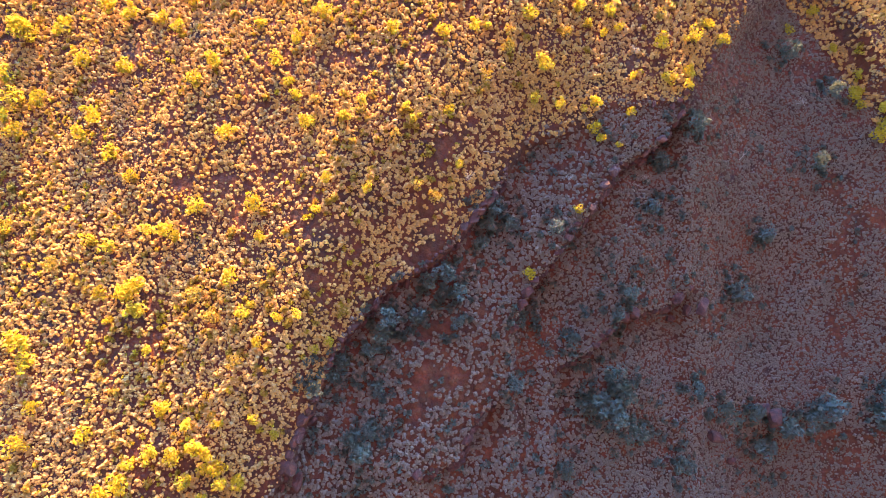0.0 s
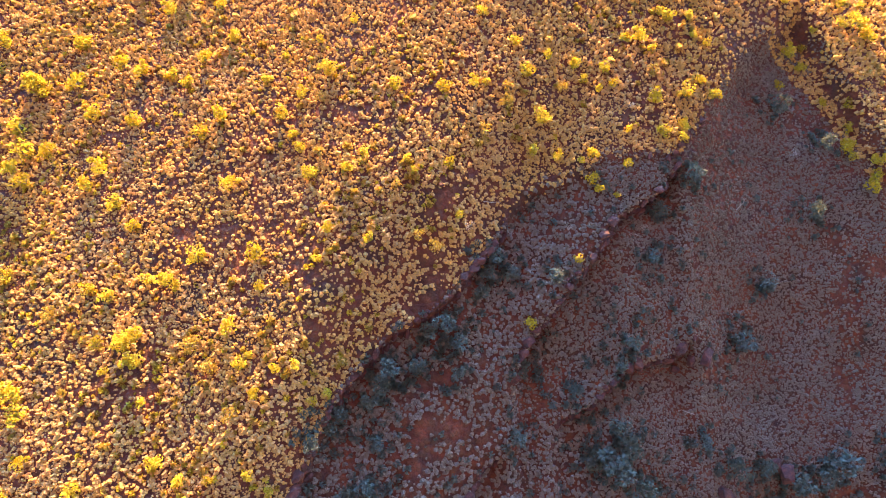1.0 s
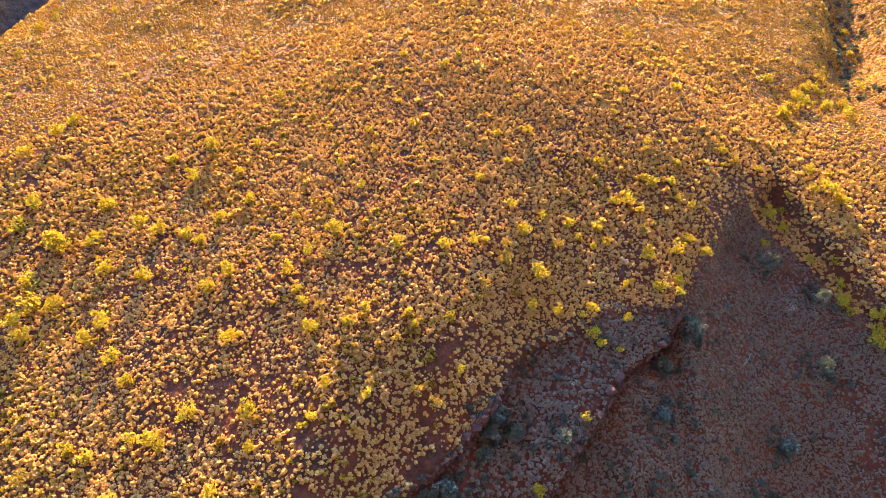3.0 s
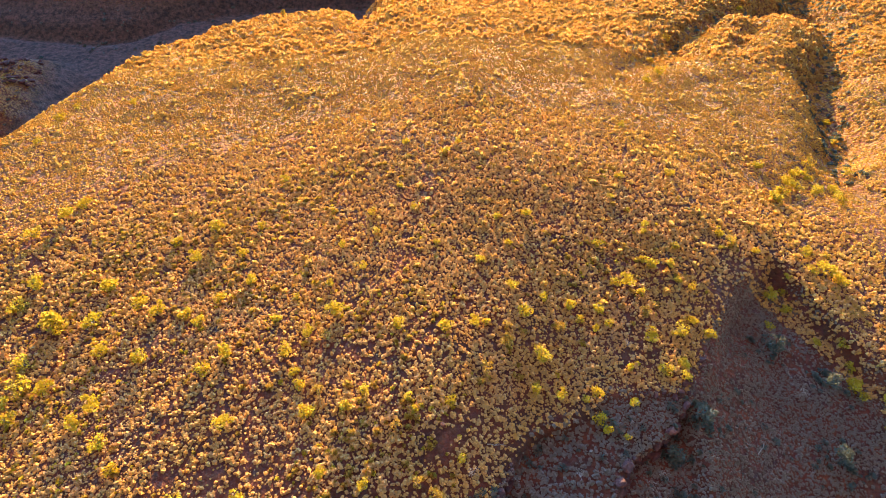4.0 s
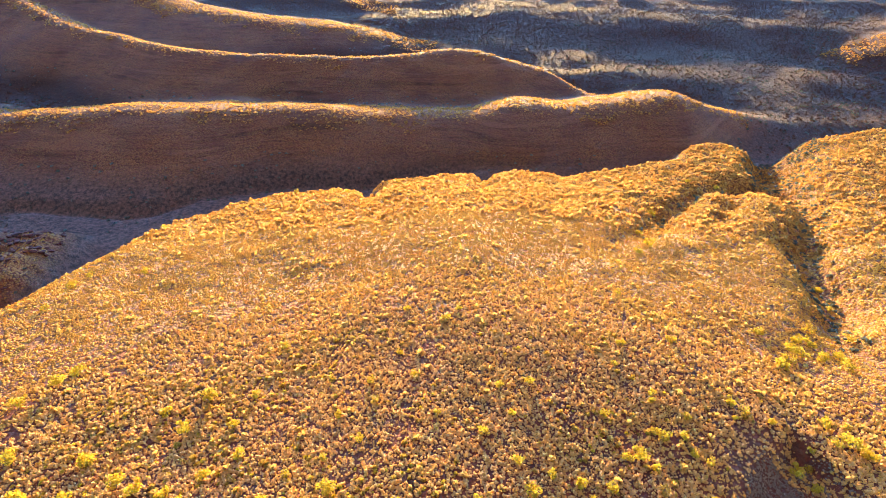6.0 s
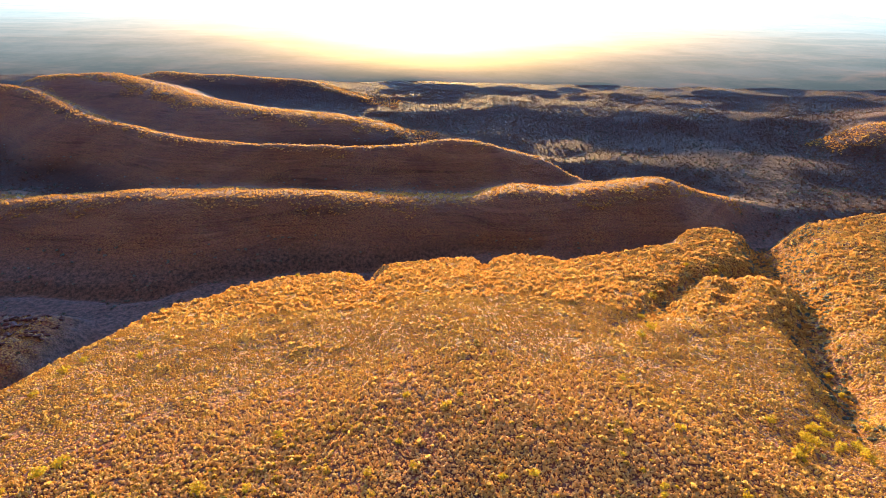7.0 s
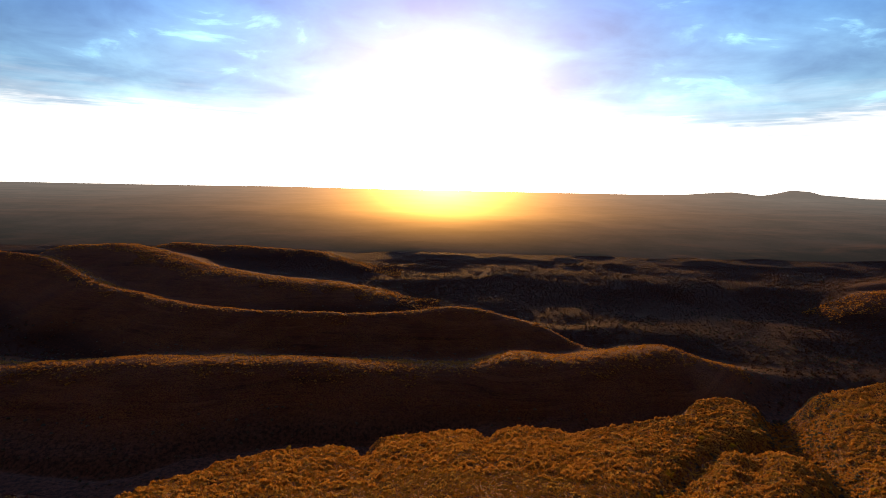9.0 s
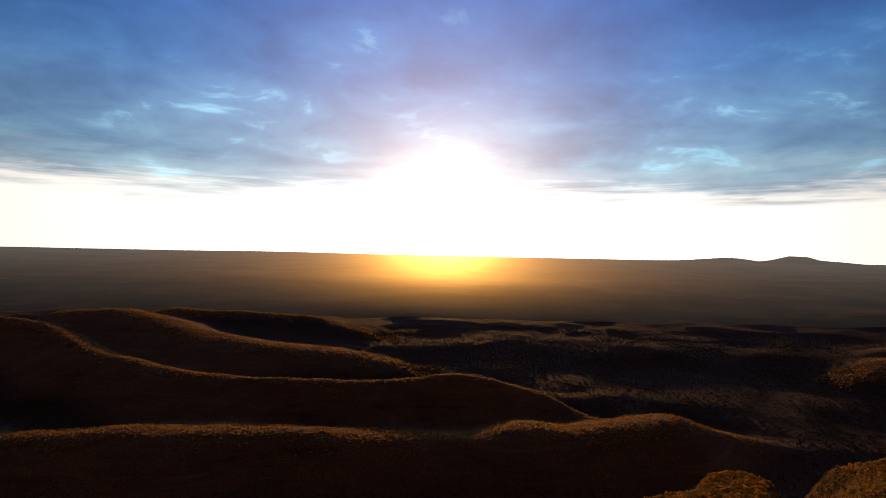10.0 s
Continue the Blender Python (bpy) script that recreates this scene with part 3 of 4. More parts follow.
def small_between(x, y):
    """Seedling tussocks that fill the open slope between the large ones."""
    d = np.hypot(x, y)
    return (d < 125) & (in_hollow(x, y) < 0.5) & (relief(x, y, 9, 3, 69) + 1.6 * sparse_lanes(x, y) + 0.4 * near_rim(x, y) < rng.uniform(-0.1, 0.5, len(x)))


xs, ys = scatter(-110, 110, -45, 122, 3.6, small_between)
tussocks("spinifex", xs, ys, rng.uniform(0.32, 0.72, len(xs)), 5, SPINIFEX, "small cream spinifex tussocks crowding the open slope", "grass", 1.0, True)


def fine_cover(x, y):
    """Small close-set tussocks on the eastern side of the hollow."""
    return (in_hollow(x, y) * step((x - 8) / 25) > rng.uniform(0.1, 1, len(x))) & (relief(x, y, 15, 3, 66) < 0.25)


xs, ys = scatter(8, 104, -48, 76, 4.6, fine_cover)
tussocks("spinifex", xs, ys, rng.uniform(0.42, 0.8, len(xs)), 5, SHADED_SPINIFEX, "small close-set spinifex tussocks in the shaded hollow", "grass", 1.0, True)
xs, ys = scatter(-200, 235, -40, 235, 1.9, in_middle)
tan = rng.uniform(0, 1, len(xs)) < step((np.hypot(xs, ys) - 100) / 90)
beside = np.hypot(xs, ys) < 150
for some, sides, straw, words in (
        (~tan & beside, 3, SPINIFEX, "dry cream and golden spinifex tussocks on the hill slope"), (~tan & ~beside, 5, SPINIFEX, "dry cream spinifex tussocks lower on the hill slope"),
        (tan & beside, 3, GOLDEN, "tawny golden spinifex tussocks on the sunlit hill slope"), (tan & ~beside, 5, GOLDEN, "golden spinifex tussocks lower on the sunlit slope")):
    tussocks("spinifex", xs[some], ys[some], 0.7 + 0.85 * rng.uniform(0, 1, some.sum()) ** 1.5, sides, straw, words, "grass", 1.0, True)
xs, ys = scatter(-190, 400, 100, 440, 1.0, in_far)
tussocks("spinifex", xs, ys, rng.uniform(0.9, 1.9, len(xs)), 5, GOLDEN, "golden spinifex on the far end of the hill", "grass", 1.0, True)


def thicket(x, y):
    """Bushes gather in drifts and gullies of the sunlit slopes."""
    drift = relief(x, y, 24, 3, 77)
    return (y > curve(x, RIM, 2.5) + 8) & (np.abs(x) < 0.95 * y + 60) & on_hill(x, y) & (rng.uniform(0, 1, len(x)) < np.clip(0.45 + 1.3 * drift, 0.1, 1))


xs, ys = scatter(-190, 400, 60, 440, 0.13, thicket)
tussocks("low_bushes", xs, ys, 0.8 + 1.5 * rng.uniform(0, 1, len(xs)) ** 2, 14, SCRUB, "low golden bushes scattered over the hill slope", "shrub", 1.0)


def golden(x, y):
    """Small bushes between the tussocks, thickest on the western slope."""
    drift = relief(x, y, 16, 3, 87) - step((x + 60) / 90) * 0.35
    return (y > rim_y(x, y) + 5) & (np.hypot(x, y) < 125) & (rng.uniform(0, 1, len(x)) < np.clip(0.5 + 1.6 * drift, 0.08, 1))


xs, ys = scatter(-100, 100, -46, 118, 0.1, golden)
tussocks("low_bushes", xs, ys, 0.9 + 1.0 * rng.uniform(0, 1, len(xs)) ** 2, 26, OCHRE, "ochre twiggy bushes on the open slope", "shrub", 0.95)
xs, ys = scatter(-100, 100, -46, 118, 0.17, golden)
tussocks("low_bushes", xs, ys, 0.5 + 0.9 * rng.uniform(0, 1, len(xs)) ** 2, 17, WATTLE, "small yellow bushes between the spinifex tussocks", "shrub", 0.9)


def brow(x, y):
    return (y > 220) & on_hill(x, y, 6) & (np.abs(x) < 0.95 * y + 40)


xs, ys = scatter(-190, 400, 220, 440, 0.075, brow)
tussocks("tall_bushes", xs, ys, 1.3 + 2.2 * rng.uniform(0, 1, len(xs)) ** 1.5, 18, RUSTY, "tall golden bushes on the far brow of the hill", "shrub", 1.15)


def on_spur(x, y):
    return height(x, y) > -108


xs, ys = scatter(-350, -240, 235, 335, 0.12, on_spur)
tussocks("spinifex", xs, ys, rng.uniform(0.8, 2.0, len(xs)), 10, RUSTY, "spinifex and low bushes on the rocky spur", "grass")


def in_gully(x, y):
    """Bushes crowd the shaded beds of the gullies."""
    return np.maximum.reduce([cut(x, y, line, half) for line, half in GULLIES[:3]]) > rng.uniform(4.5, 9, len(x))


xs, ys = scatter(80, 330, 110, 480, 0.08, in_gully)
tussocks("gully_bushes", xs, ys, rng.uniform(1.0, 3.0, len(xs)), 22, SHADED_LEAF, "grey-green bushes crowding the beds of the gullies", "shrub", 1.0)


def valley(x, y):
    return (np.abs(x) < 0.95 * y + 60) & (height(x, y) < -100) & (rng.uniform(0, 1, len(x)) < np.clip(0.4 + relief(x, y, 60, 3, 79), 0.05, 1))


xs, ys = scatter(-900, 1000, 200, 1150, 0.012, valley)
tussocks("mulga_scrub", xs, ys, rng.uniform(1.2, 3.6, len(xs)), 10, SHADED_LEAF, "grey-green mulga scrub on the valley floors", "shrub", 1.0)


def plain_floor(x, y):
    """Low ground beyond the ridges, where woodland is added to darken the plain."""
    return (np.abs(x) < 0.95 * y + 60) & (height(x, y) < -112 + 60 * np.clip((y - 620) / 1300, 0, 1)) & (rng.uniform(0, 1, len(x)) < np.clip(0.75 + 0.9 * relief(x, y, 90, 3, 89), 0.1, 1))


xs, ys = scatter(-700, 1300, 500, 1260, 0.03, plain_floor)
tussocks("mulga_woodland", xs, ys, rng.uniform(2.0, 4.6, len(xs)), 5, MULGA, "mulga woodland added to darken the plain beyond the ridges", "shrub", 0.9, True)


def on_crest(i, reach):
    crest_y = RIDGES[i][0]
    def keep(x, y):
        d = y - curve(x, crest_y, 18)
        return (d > -reach * (0.7 + 0.6 * relief(x, y, 30, 2, 70))) & (d < 55) & (height(x, y) > -112)
    return keep


for i, (x0, x1, y0, y1, many, small, large, reach) in enumerate((
        (-520, 330, 440, 600, 0.075, 0.9, 2.9, 34), (-900, 220, 580, 1010, 0.04, 1.0, 3.2, 26),
        (-850, 0, 840, 1130, 0.045, 1.2, 3.4, 60), (-750, -80, 1070, 1360, 0.03, 1.4, 3.6, 45),
        (600, 1300, 780, 960, 0.03, 1.6, 4.0, 40))):
    xs, ys = scatter(x0, x1, y0, y1, many, on_crest(i, reach))
    tussocks("scrub", xs, ys, rng.uniform(small, large, len(xs)), 10, RUSTY, "low dry scrub along a distant ridge crest", "shrub", 1.0)

# ---- shrubs: x, y and spread in metres ----
WATTLES_WEST = [
    (-61.1, 64.8, 4.3), (-85.4, 63.9, 5.1), (-83.3, 61.2, 5.1), (-76.0, 63.0, 5.1), (-51.1, 61.5, 3.3), (-47.9, 66.8, 3.6), (-20.7, 61.6, 4.3),
    (-86.5, 52.4, 5.1), (-70.0, 54.4, 4.1), (-61.2, 52.6, 3.8), (-46.5, 48.8, 4.1), (-42.1, 52.5, 3.8), (-29.9, 51.8, 3.7), (-27.1, 47.2, 2.8),
    (-25.4, 44.6, 2.8), (-83.3, 46.3, 5.1), (-78.9, 46.5, 4.4), (-85.3, 43.1, 4.2), (-81.8, 39.3, 4.3), (-68.4, 38.4, 4.0), (-62.4, 34.5, 4.2),
    (-38.6, 37.4, 4.0), (-22.9, 38.8, 3.8), (-16.0, 39.0, 2.9), (-65.9, 42.2, 4.6), (-4.4, 40.9, 2.4), (2.6, 55.9, 3.5), (-7.1, 56.8, 3.1),
    (-3.3, 38.4, 2.1), (-18.9, 27.1, 2.6),
]
WATTLES_WEST_A = [
    (-11.6, 25.4, 2.5), (-20.8, 21.5, 2.5), (-32.3, 23.4, 4.0), (-43.8, 22.9, 4.2), (-57.3, 29.3, 3.1), (-48.8, 18.7, 4.0), (-52.7, 18.5, 3.2),
    (-47.0, 17.3, 2.8), (-60.1, 16.0, 3.3), (-63.6, 17.1, 3.1), (-31.0, 16.9, 2.6), (-12.8, 42.1, 2.9), (-25.7, 56.5, 3.2), (-33.5, 60.6, 3.1),
    (-81.4, 19.9, 4.2),
]
WATTLES_SOUTH = [
    (-36.0, 9.7, 3.8), (-55.3, 7.3, 4.3), (-52.9, 7.9, 4.3), (-52.7, 4.0, 4.2), (-56.8, 7.8, 2.4), (-60.3, 7.0, 2.9), (-33.5, 3.1, 3.0),
    (-32.1, 4.6, 1.9), (-26.9, 2.3, 2.5), (-23.7, 2.8, 2.3), (-22.0, -0.3, 1.2), (-20.8, -3.1, 2.1), (-18.2, -2.1, 2.1), (-30.4, -2.0, 2.5),
    (-50.2, -3.1, 2.4), (-57.9, 2.0, 2.0), (-74.1, -1.4, 5.3), (-72.9, -5.1, 4.5), (-69.8, -12.8, 3.3), (-46.4, -12.8, 3.5), (-40.3, -19.7, 4.2),
    (-38.5, -20.5, 3.1), (-42.2, -15.7, 2.9), (-37.2, -16.0, 2.0), (-30.8, -15.0, 2.5), (-27.5, -17.7, 2.2), (-43.6, -21.1, 3.9), (-47.9, -20.3, 3.5),
    (-51.6, -22.4, 3.1), (-52.2, -25.0, 4.3),
]
WATTLES_SOUTH_A = [
    (-42.0, -25.2, 3.2), (-36.4, -23.4, 3.8), (-35.9, -25.4, 3.0), (-38.4, -23.2, 2.8), (-33.1, -25.6, 3.6), (-60.5, -17.2, 3.7), (-71.7, -19.1, 4.7),
    (-55.6, -26.8, 3.6), (-39.1, -28.1, 3.0),
]
WATTLES_RIM = [
    (8.7, 57.5, 3.1), (11.1, 57.8, 2.4), (19.3, 60.4, 3.6), (29.4, 62.8, 2.8), (31.1, 59.6, 2.5), (34.2, 57.2, 2.2), (37.1, 58.7, 2.5),
    (35.5, 62.0, 3.3), (46.2, 55.8, 3.8), (52.5, 57.4, 4.2), (59.4, 57.5, 3.3), (56.4, 60.4, 3.0), (21.9, 50.4, 4.3), (39.7, 48.6, 2.2),
    (47.0, 48.8, 3.8), (51.1, 47.2, 2.8), (51.6, 50.1, 3.1), (19.9, 43.9, 3.0), (25.1, 42.8, 2.8), (32.1, 43.3, 3.4), (29.6, 42.0, 1.8),
    (39.1, 41.7, 2.4), (31.8, 38.5, 3.2), (32.8, 36.1, 2.3), (36.4, 35.1, 1.6), (5.2, 30.3, 2.4), (3.5, 40.1, 2.6), (28.1, 22.4, 2.2),
    (18.7, 10.4, 2.9), (88.8, 60.2, 2.6),
]
WATTLES_RIM_A = [
    (93.6, 59.4, 2.9), (84.6, 68.8, 3.2), (78.7, 64.3, 2.8), (93.7, 54.0, 2.9), (92.7, 49.7, 4.2), (93.4, 47.5, 3.2), (98.8, 46.4, 3.9),
    (96.7, 40.4, 4.5), (98.2, 43.5, 3.2),
]
WATTLES_EAST = [
    (50.0, 105.8, 3.0), (66.1, 110.5, 3.4), (40.4, 69.1, 3.0), (43.8, 70.0, 4.1), (46.2, 67.1, 3.0), (50.7, 75.2, 3.4), (49.0, 76.7, 2.3),
    (58.2, 81.5, 2.7), (55.3, 75.2, 2.6), (58.7, 69.5, 2.6), (56.0, 71.1, 2.3), (72.5, 87.9, 3.2), (74.5, 85.2, 3.2), (71.1, 83.1, 1.9),
    (80.6, 83.2, 2.6), (87.6, 77.3, 2.0), (95.8, 85.2, 4.2), (102.2, 86.0, 2.9), (98.4, 79.3, 5.4), (101.2, 76.5, 4.5), (93.8, 78.8, 3.4),
    (82.0, 72.4, 3.9), (86.3, 74.2, 2.9), (45.4, 97.1, 2.2), (52.1, 87.7, 2.4), (49.0, 92.8, 2.1), (51.1, 85.0, 2.1), (38.7, 80.7, 2.8),
    (102.8, 127.0, 3.8), (117.6, 127.8, 4.0),
]
WATTLES_EAST_A = [
    (125.9, 135.1, 4.6), (121.1, 126.1, 3.6), (110.4, 120.1, 5.4), (112.8, 119.0, 4.7), (119.4, 118.5, 4.8), (100.8, 110.9, 4.3), (126.5, 116.1, 5.2),
]
WATTLES_NORTH = [
    (-97.7, 104.3, 5.0), (-99.4, 99.5, 4.9), (-104.8, 91.7, 4.9), (-94.9, 74.4, 5.0), (-96.4, 67.9, 5.1), (-85.0, 62.5, 4.7), (-76.5, 73.4, 4.8),
    (-55.5, 90.1, 5.0), (-57.7, 81.0, 4.3), (-64.8, 87.0, 3.8), (-46.5, 81.2, 3.2), (-44.2, 91.2, 2.8), (-25.8, 94.4, 2.7), (-21.5, 80.5, 2.5),
    (-15.5, 91.0, 2.6), (-9.0, 101.1, 2.4), (-4.6, 92.5, 2.6), (-13.7, 84.1, 2.5), (15.4, 87.9, 2.5), (22.8, 88.8, 3.1), (17.3, 66.8, 3.0),
    (24.0, 64.4, 2.7), (29.5, 63.4, 2.3), (10.8, 74.4, 2.9), (17.5, 79.3, 2.2), (-23.1, 69.2, 2.6), (-15.6, 73.0, 2.6), (0.8, 79.6, 2.1),
    (-30.5, 66.4, 2.4), (-42.0, 72.4, 3.4),
]
WATTLES_NORTH_A = [
    (-54.8, 63.7, 3.6), (-66.0, 66.1, 4.4),
]
WATTLES_EDGE = [
    (91.5, 194.1, 5.5), (83.4, 184.2, 5.5), (58.6, 135.1, 2.7), (120.9, 262.8, 5.4), (98.9, 222.5, 4.1), (171.7, 189.2, 4.4), (146.1, 139.3, 4.0),
    (161.0, 168.4, 3.4), (106.4, 116.0, 5.3), (100.3, 109.3, 4.3), (129.6, 123.0, 5.0), (216.1, 248.1, 5.3), (120.9, 128.8, 3.1), (115.5, 126.9, 3.0),
    (102.3, 127.4, 3.3), (-8.1, 120.9, 2.6), (3.4, 115.1, 3.2), (6.7, 119.1, 2.3), (-41.7, 110.6, 3.4), (-136.4, 145.4, 3.9), (-139.8, 164.4, 4.8),
    (-139.2, 174.8, 3.8), (-147.8, 249.0, 4.2), (-115.8, 174.1, 3.6), (-97.3, 333.0, 4.1), (-61.2, 329.0, 3.9), (-26.7, 339.4, 4.0), (-77.4, 318.3, 3.1),
    (166.1, 320.5, 5.0), (184.0, 316.6, 5.1),
]
PALE_SHRUBS = [
    (26.7, 28.5, 2.0), (7.0, 28.1, 2.4), (15.3, 28.0, 1.8), (42.8, 29.3, 2.4), (15.8, 21.2, 1.8), (79.3, 47.4, 2.7), (14.1, 24.3, 1.6),
    (40.3, 53.8, 2.0),
]
OCHRE_SHRUBS = [
    (-15.9, 3.2, 2.3), (-21.7, 43.1, 2.3), (10.6, 47.3, 2.9), (15.2, 53.2, 3.2), (-6.4, 35.5, 2.3), (-12.9, 40.1, 2.2), (0.7, 24.2, 2.8),
    (-2.4, 26.0, 2.6), (-34.1, -5.3, 3.2), (-42.6, 6.8, 3.8), (-39.0, 2.7, 3.4), (-70.1, 12.4, 3.1), (-22.1, 55.0, 2.6), (26.6, 57.4, 2.7),
    (15.2, 56.5, 2.4), (46.0, 61.9, 2.6),
]
GREY_SHRUBS = [
    (17.5, 2.3, 3.5), (16.1, -10.4, 3.2), (2.8, 10.3, 3.9), (-0.4, 8.8, 3.2), (5.0, 6.6, 3.0), (-16.7, -5.8, 3.2), (-11.5, -3.8, 3.0),
    (-7.8, 2.4, 3.6), (-8.9, -0.7, 3.2), (-13.0, -21.7, 3.7), (-11.5, -18.2, 3.3), (-15.1, -19.7, 2.7), (11.8, 23.0, 3.3), (15.7, 19.7, 2.9),
    (35.4, -9.1, 4.2), (33.5, -14.7, 4.9), (38.1, -12.4, 4.5), (35.7, -17.4, 4.5), (40.6, -20.5, 4.4), (31.3, -15.7, 3.7), (64.6, 6.9, 4.2),
    (99.1, -14.1, 5.7), (97.3, -20.4, 5.7), (71.1, -26.0, 4.5), (61.7, -17.4, 4.2), (85.2, -17.6, 5.4), (82.5, -20.1, 4.3), (50.7, -27.8, 4.0),
    (75.8, -21.8, 4.5), (68.9, -18.4, 3.8),
]
GREY_SHRUBS_A = [
    (36.4, 2.1, 2.8), (38.7, 6.6, 2.8), (46.2, 33.4, 3.0), (43.7, 23.4, 2.9), (87.2, 50.5, 3.4), (76.8, 58.1, 4.3), (53.1, 39.7, 3.3),
    (82.9, 34.6, 3.9), (70.5, 18.8, 4.2), (10.6, 19.7, 2.8), (9.5, 16.4, 2.6), (23.6, 18.9, 2.9), (27.5, -2.2, 2.8), (4.9, 1.3, 2.6),
    (-2.5, 2.4, 2.8), (26.5, -27.8, 3.5), (54.4, -12.9, 2.9), (-20.7, -10.5, 2.8), (-18.2, -7.8, 2.6), (-10.0, -11.1, 2.6),
]
BOULDERS = [
    (59.0, -22.7, 3.6), (73.5, -19.7, 4.5), (55.4, 3.9, 2.8), (52.3, 3.2, 1.8), (1.9, 35.7, 1.3), (-25.5, -23.7, 2.7), (-23.8, -26.6, 2.3),
    (63.9, -28.6, 2.1), (71.7, -17.9, 2.1), (8.3, 21.3, 1.4), (49.5, 1.6, 1.8),
]
BRANCHES = [
    (64.7, 34.5, 3.3), (10.0, 33.1, 2.2), (41.4, 27.8, 2.4), (15.8, 24.8, 2.3), (52.5, -7.1, 2.6),
]
WATTLES = WATTLES_WEST + WATTLES_WEST_A + WATTLES_SOUTH + WATTLES_SOUTH_A + WATTLES_RIM + WATTLES_RIM_A + WATTLES_EAST + WATTLES_EAST_A + WATTLES_NORTH + WATTLES_NORTH_A + WATTLES_EDGE
GREYS = GREY_SHRUBS + GREY_SHRUBS_A


def tube(bm, a, b, ra, rb, sides=5):
    """A tapered limb from a to b."""
    axis = (b - a).normalized()
    u = axis.orthogonal().normalized()
    w = axis.cross(u)
    rings = []
    for p, r in ((a, ra), (b, rb)):
        rings.append([bm.verts.new(p + (u * math.cos(k * 6.2832 / sides) + w * math.sin(k * 6.2832 / sides)) * r) for k in range(sides)])
    for k in range(sides):
        bm.faces.new((rings[0][k], rings[0][(k + 1) % sides], rings[1][(k + 1) % sides], rings[1][k]))
    bm.faces.new(rings[1])


def part(name, bm, mat, parent, label=""):
    """Links a bmesh as one mesh object under a thing."""
    me = bpy.data.meshes.new(name)
    bm.to_mesh(me)
    bm.free()
    me.materials.append(mat)
    ob = new(name, me)
    ob.parent = parent
    return tagged(ob, label)


def shrub(name, seed, leaf, label, category, leaves=230, high=0.95, sparse=1.0):
    """A desert shrub one metre across: short forked trunk, limbs, and a ragged crown of leaf sprays in several clumps."""
    r = random.Random(seed)
    root = tagged(new(name), label, category)
    wood, crown = bmesh.new(), bmesh.new()
    fork = Vector((r.uniform(-0.05, 0.05), r.uniform(-0.05, 0.05), 0.22 * high))
    tube(wood, Vector((0, 0, -0.15)), fork, 0.035, 0.028)
    ends = []
    for k in range(7):
        turn = k * 0.898 + r.uniform(-0.3, 0.3)
        out = r.uniform(0.12, 0.36) if k < 6 else 0.05
        end = Vector((math.cos(turn) * out, math.sin(turn) * out, high * r.uniform(0.3, 0.8)))
        knee = fork.lerp(end, 0.5) + Vector((0, 0, -0.04))
        tube(wood, fork, knee, 0.022, 0.016, 4)
        tube(wood, knee, end, 0.016, 0.008, 4)
        ends.append((end, r.uniform(0.14, 0.24)))
    for _ in range(leaves):
        mid, size = ends[r.randrange(7)]
        d = Vector((r.gauss(0, 1), r.gauss(0, 1), r.gauss(0, 0.8))).normalized() * size * r.uniform(0.45, 1.05) ** 0.6
        p = mid + d
        a = Vector((r.gauss(0, 1), r.gauss(0, 1), r.gauss(0, 0.7) + 0.4)).normalized()
        b = a.orthogonal().normalized()
        long, broad = r.uniform(0.06, 0.11) * sparse, r.uniform(0.03, 0.055) * sparse
        crown.faces.new([crown.verts.new(v) for v in (p - a * long * 0.5, p + b * broad - a * 0.01, p + a * long, p - b * broad)])
    part("trunk", wood, BARK, root)
    part("crown", crown, leaf, root)
    return root


def plant(forms, places, group, tall=1.0):
    """Copies of some shrub forms at places on the ground; the forms themselves take the first places."""
    for i, (x, y, s) in enumerate(places):
        f = forms[i % len(forms)]
        z = float(height(np.array([x]), np.array([y]))[0]) - 0.05
        m = Matrix.LocRotScale((x, y, z), Euler((0, 0, i * 2.4)), Vector((s, s, s * tall * (0.85 + 0.3 * ((i * 37) % 10) / 10))))
        if i < len(forms):
            f.matrix_world = m
            tagged(f, group=group)
        else:
            c = copy_thing(f, Matrix.Identity(4))
            c.matrix_world = m


plant([shrub("wattle", 10 + k, WATTLE, "bright yellow-leaved wattle shrub on a stony slope", "shrub", 260, 0.8) for k in range(6)], WATTLES, "wattles on the hill", 0.85)
plant([shrub("ochre_shrub", 30 + k, OCHRE, "ochre dry-leaved shrub among spinifex tussocks", "shrub", 200) for k in range(3)], OCHRE_SHRUBS, "ochre shrubs")
plant([shrub("dead_shrub", 40 + k, PALE, "pale leafless shrub by the rock ledge", "shrub", 120, 0.9, 0.6) for k in range(2)], PALE_SHRUBS, "pale shrubs")
plant([shrub("mulga_shrub", 50 + k, SHADED_LEAF, "shrub in the hollow, shade painted into its grey-green leaves", "shrub", 260, 0.8) for k in range(4)], [(x, y, s * 1.25) for x, y, s in GREYS], "shrubs in the hollow")

# thickets round the larger shrubs of the hollow
near_by = np.array([(x + rng.normal(0, 2.7), y + rng.normal(0, 2.1)) for x, y, s in GREYS for _ in range(22)])
tussocks("mulga_thicket", near_by[:, 0], near_by[:, 1], rng.uniform(0.6, 2.0, len(near_by)), 26, SHADED_LEAF,
         "dark grey-green thickets along the ledges of the hollow", "shrub", 0.9)


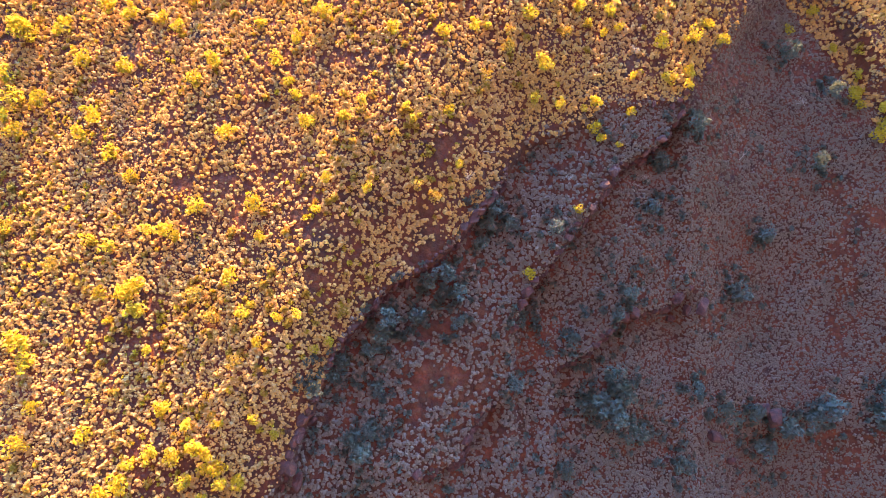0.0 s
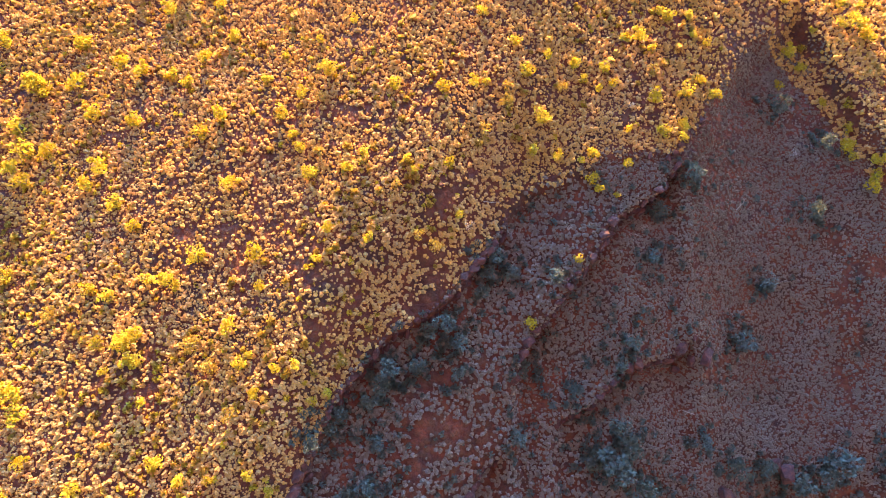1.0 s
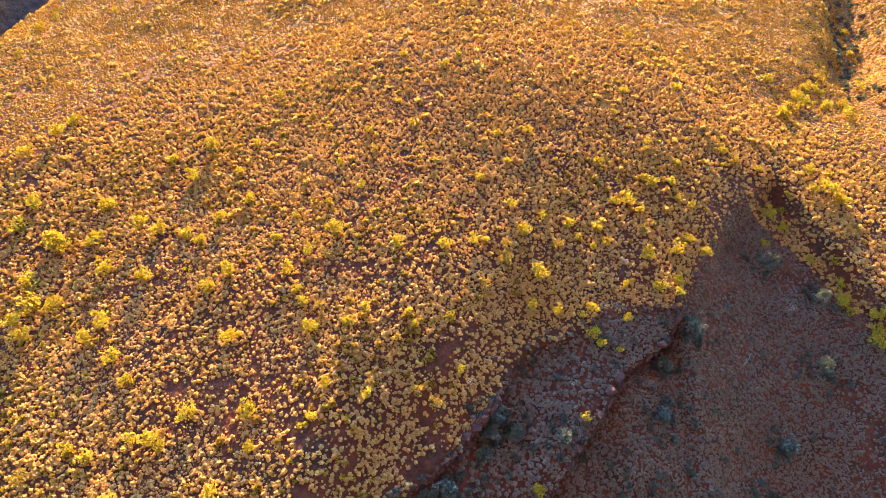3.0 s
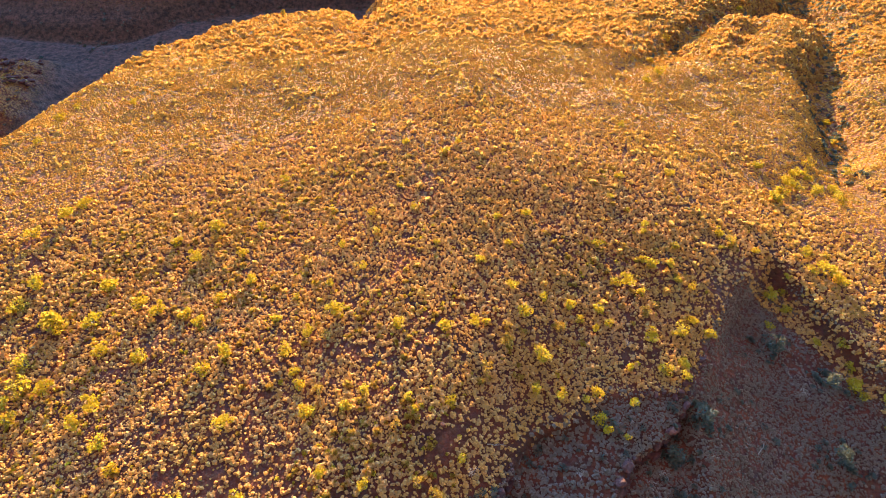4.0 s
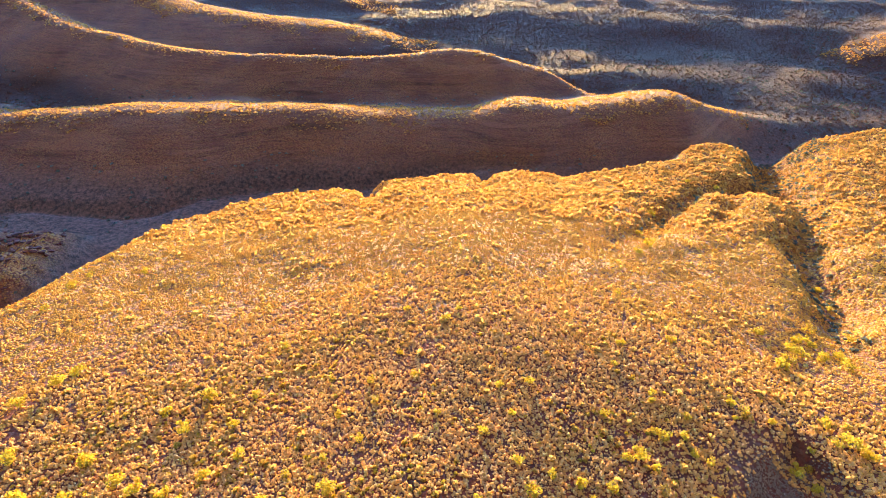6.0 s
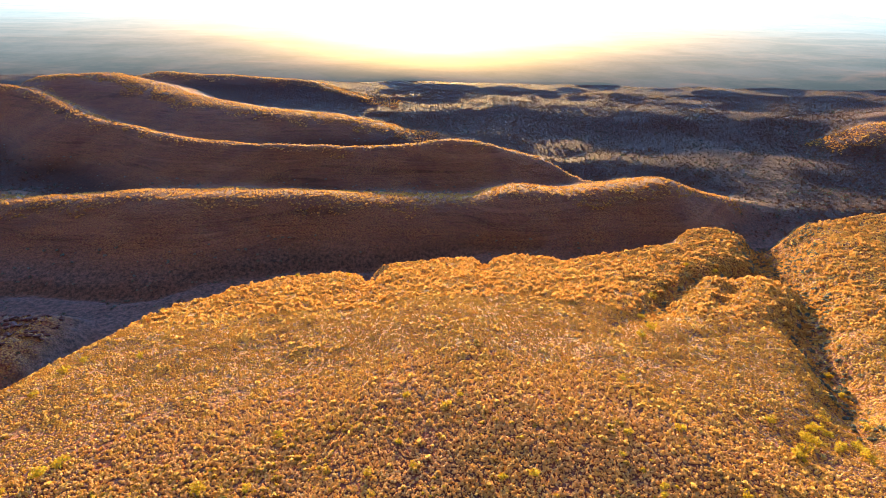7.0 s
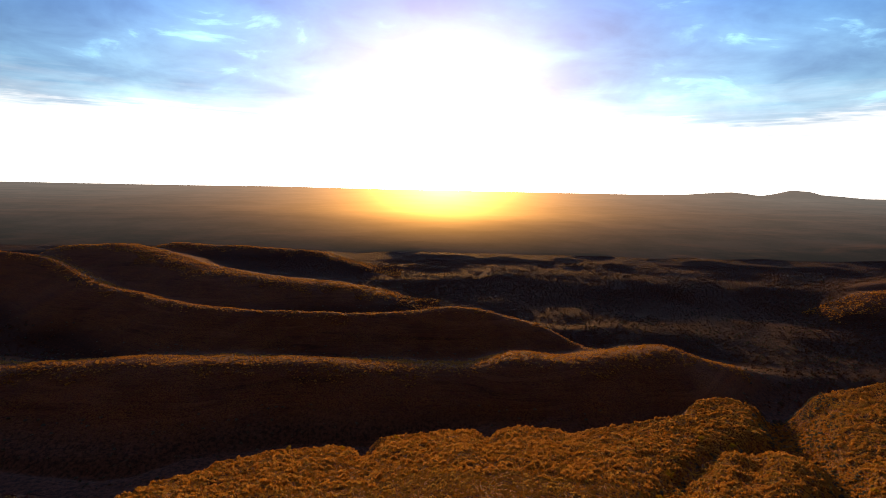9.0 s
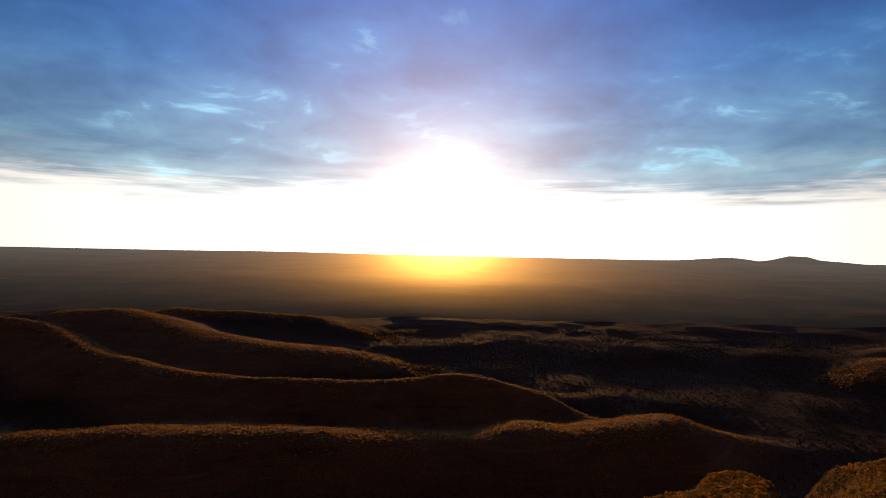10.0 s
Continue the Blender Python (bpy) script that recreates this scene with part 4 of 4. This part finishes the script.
def hollow_floor(x, y):
    """Small dark bushes in loose drifts on the floor of the hollow."""
    return (in_hollow(x, y) > 0.9) & (np.hypot(x, y) < 95) & (relief(x, y, 12, 3, 97) > rng.uniform(-0.3, 0.6, len(x)))


xs, ys = scatter(-30, 95, -45, 75, 0.24, hollow_floor)
tussocks("low_bushes", xs, ys, 0.5 + 1.5 * rng.uniform(0, 1, len(xs)) ** 2, 18, SHADED_LEAF, "small grey-green bushes on the floor of the hollow", "shrub", 0.8)

# ---- rock ledges and boulders ----


def rock_mesh(seed):
    """A weathered angular block about a metre across."""
    r = random.Random(seed)
    bm = bmesh.new()
    for _ in range(24):
        v = Vector((r.gauss(0, 1), r.gauss(0, 1), r.gauss(0, 1))).normalized()
        m = max(abs(c) for c in v)
        bm.verts.new(v / m ** 0.7 * 0.5 * r.uniform(0.8, 1.1))
    bmesh.ops.convex_hull(bm, input=bm.verts)
    bmesh.ops.delete(bm, geom=[v for v in bm.verts if not v.link_faces], context="VERTS")
    me = bpy.data.meshes.new("rock")
    bm.to_mesh(me)
    bm.free()
    me.materials.append(ROCK)
    return me


BLOCKS = [rock_mesh(s) for s in range(10)]
pick_rock = random.Random(5)


def lay_rock(x, y, s, parent=None, flat=0.6, sink=0.12, name="rock"):
    ob = new(name, pick_rock.choice(BLOCKS))
    z = float(height(np.array([x]), np.array([y]))[0])
    turn = Euler((pick_rock.uniform(-0.25, 0.25), pick_rock.uniform(-0.25, 0.25), pick_rock.uniform(0, 6.28) if parent is None else pick_rock.gauss(0.85, 0.35)))
    size = Vector((s * pick_rock.uniform(0.9, 1.5), s * pick_rock.uniform(0.7, 1.1), s * flat))
    ob.parent = parent
    ob.matrix_basis = Matrix.LocRotScale((x, y, z + s * flat * (0.5 - sink)), turn, size)
    return ob


def rock_ledge(line, gap, small, large, label, back=0.5, wander=0.4):
    """A broken outcrop of blocks along a line in plan."""
    root = tagged(new("rock_ledge"), label, "rock outcrop")
    for (ax, ay), (bx, by) in zip(line, line[1:]):
        n = max(1, int(math.hypot(bx - ax, by - ay) / gap))
        for k in range(n):
            f = (k + pick_rock.random()) / n
            s = small + (large - small) * pick_rock.random() ** 2
            lay_rock(ax + f * (bx - ax) + pick_rock.gauss(0, wander), ay + f * (by - ay) - back + pick_rock.gauss(0, wander), s, root)
    return root


def rim_line(x0, x1, gap):
    """The rim of the hollow in plan, with its small bends."""
    out = []
    for x in np.arange(x0, x1, gap):
        y = curve(x, RIM, 1.2)
        out.append((float(x), float(rim_y(np.array([x]), np.array([y]))[0])))
    return out


rock_ledge(rim_line(-27, 16, 1.2), 0.3, 0.5, 1.9, "broken red rock ledge along the rim of the hollow")
rock_ledge(rim_line(40, 60, 2), 0.9, 0.5, 1.6, "low red rock outcrop on the rim of the hollow")
for (line, fall), label in zip(LEDGES, ("red rock ledge stepping across the shaded hollow", "low red rock step in the shaded hollow", "short red rock step in the shaded hollow")):
    rock_ledge(line, 0.4, 0.55, 2.2, label)
rock_ledge([(-312, 300), (-290, 304), (-262, 296), (-250, 285)], 1.6, 1.2, 4.0, "sunlit red rock terrace across the side valley", 0, 3)
rock_ledge([(-305, 280), (-280, 276), (-258, 268)], 1.8, 1.2, 4.0, "tumbled red rock terrace across the side valley", 0, 3)
for y0 in (236, 242, 248, 256, 263, 289, 310, 320):
    rock_ledge([(-338 + pick_rock.uniform(0, 20), y0 + 4), (-296, y0 + pick_rock.uniform(-4, 4)), (-252, y0 - 6)], 1.7, 1.0, 4.2,
               "rugged red rock terrace stepping down the spur", 0, 2.2)
rock_ledge([(-50, 330), (-48, 342), (-55, 352)], 0.8, 0.8, 2.4, "pale rock bared in a gully at the hill's edge", 0, 2.5)
for x, y, s in BOULDERS:
    tagged(lay_rock(x, y, s, None, 0.8, 0.2, "boulder"), "weathered red boulder lying in the shaded hollow", "boulder", "boulders in the hollow")


def fallen_branch(x, y, seed):
    """A bleached dead branch lying on the ground, forked and bent."""
    r = random.Random(seed)
    bm = bmesh.new()
    at, turn = Vector((0, 0, 0.12)), r.uniform(0, 6.28)
    for k in range(5):
        turn += r.uniform(-0.7, 0.7)
        to = at + Vector((math.cos(turn) * 0.7, math.sin(turn) * 0.7, r.uniform(-0.03, 0.12)))
        tube(bm, at, to, 0.1 - 0.015 * k, 0.085 - 0.015 * k)
        if k in (1, 3):
            tube(bm, to, to + Vector((math.cos(turn + 0.9) * 0.8, math.sin(turn + 0.9) * 0.8, 0.25)), 0.05, 0.02, 4)
        at = to
    me = bpy.data.meshes.new("fallen_branch")
    bm.to_mesh(me)
    bm.free()
    me.materials.append(PALE)
    ob = tagged(new("fallen_branch", me), "bleached dead branch lying among the tussocks", "branch", "fallen branches")
    ob.location = (x, y, float(height(np.array([x]), np.array([y]))[0]))


for k, (x, y, s) in enumerate(BRANCHES):
    fallen_branch(x, y, 90 + k)
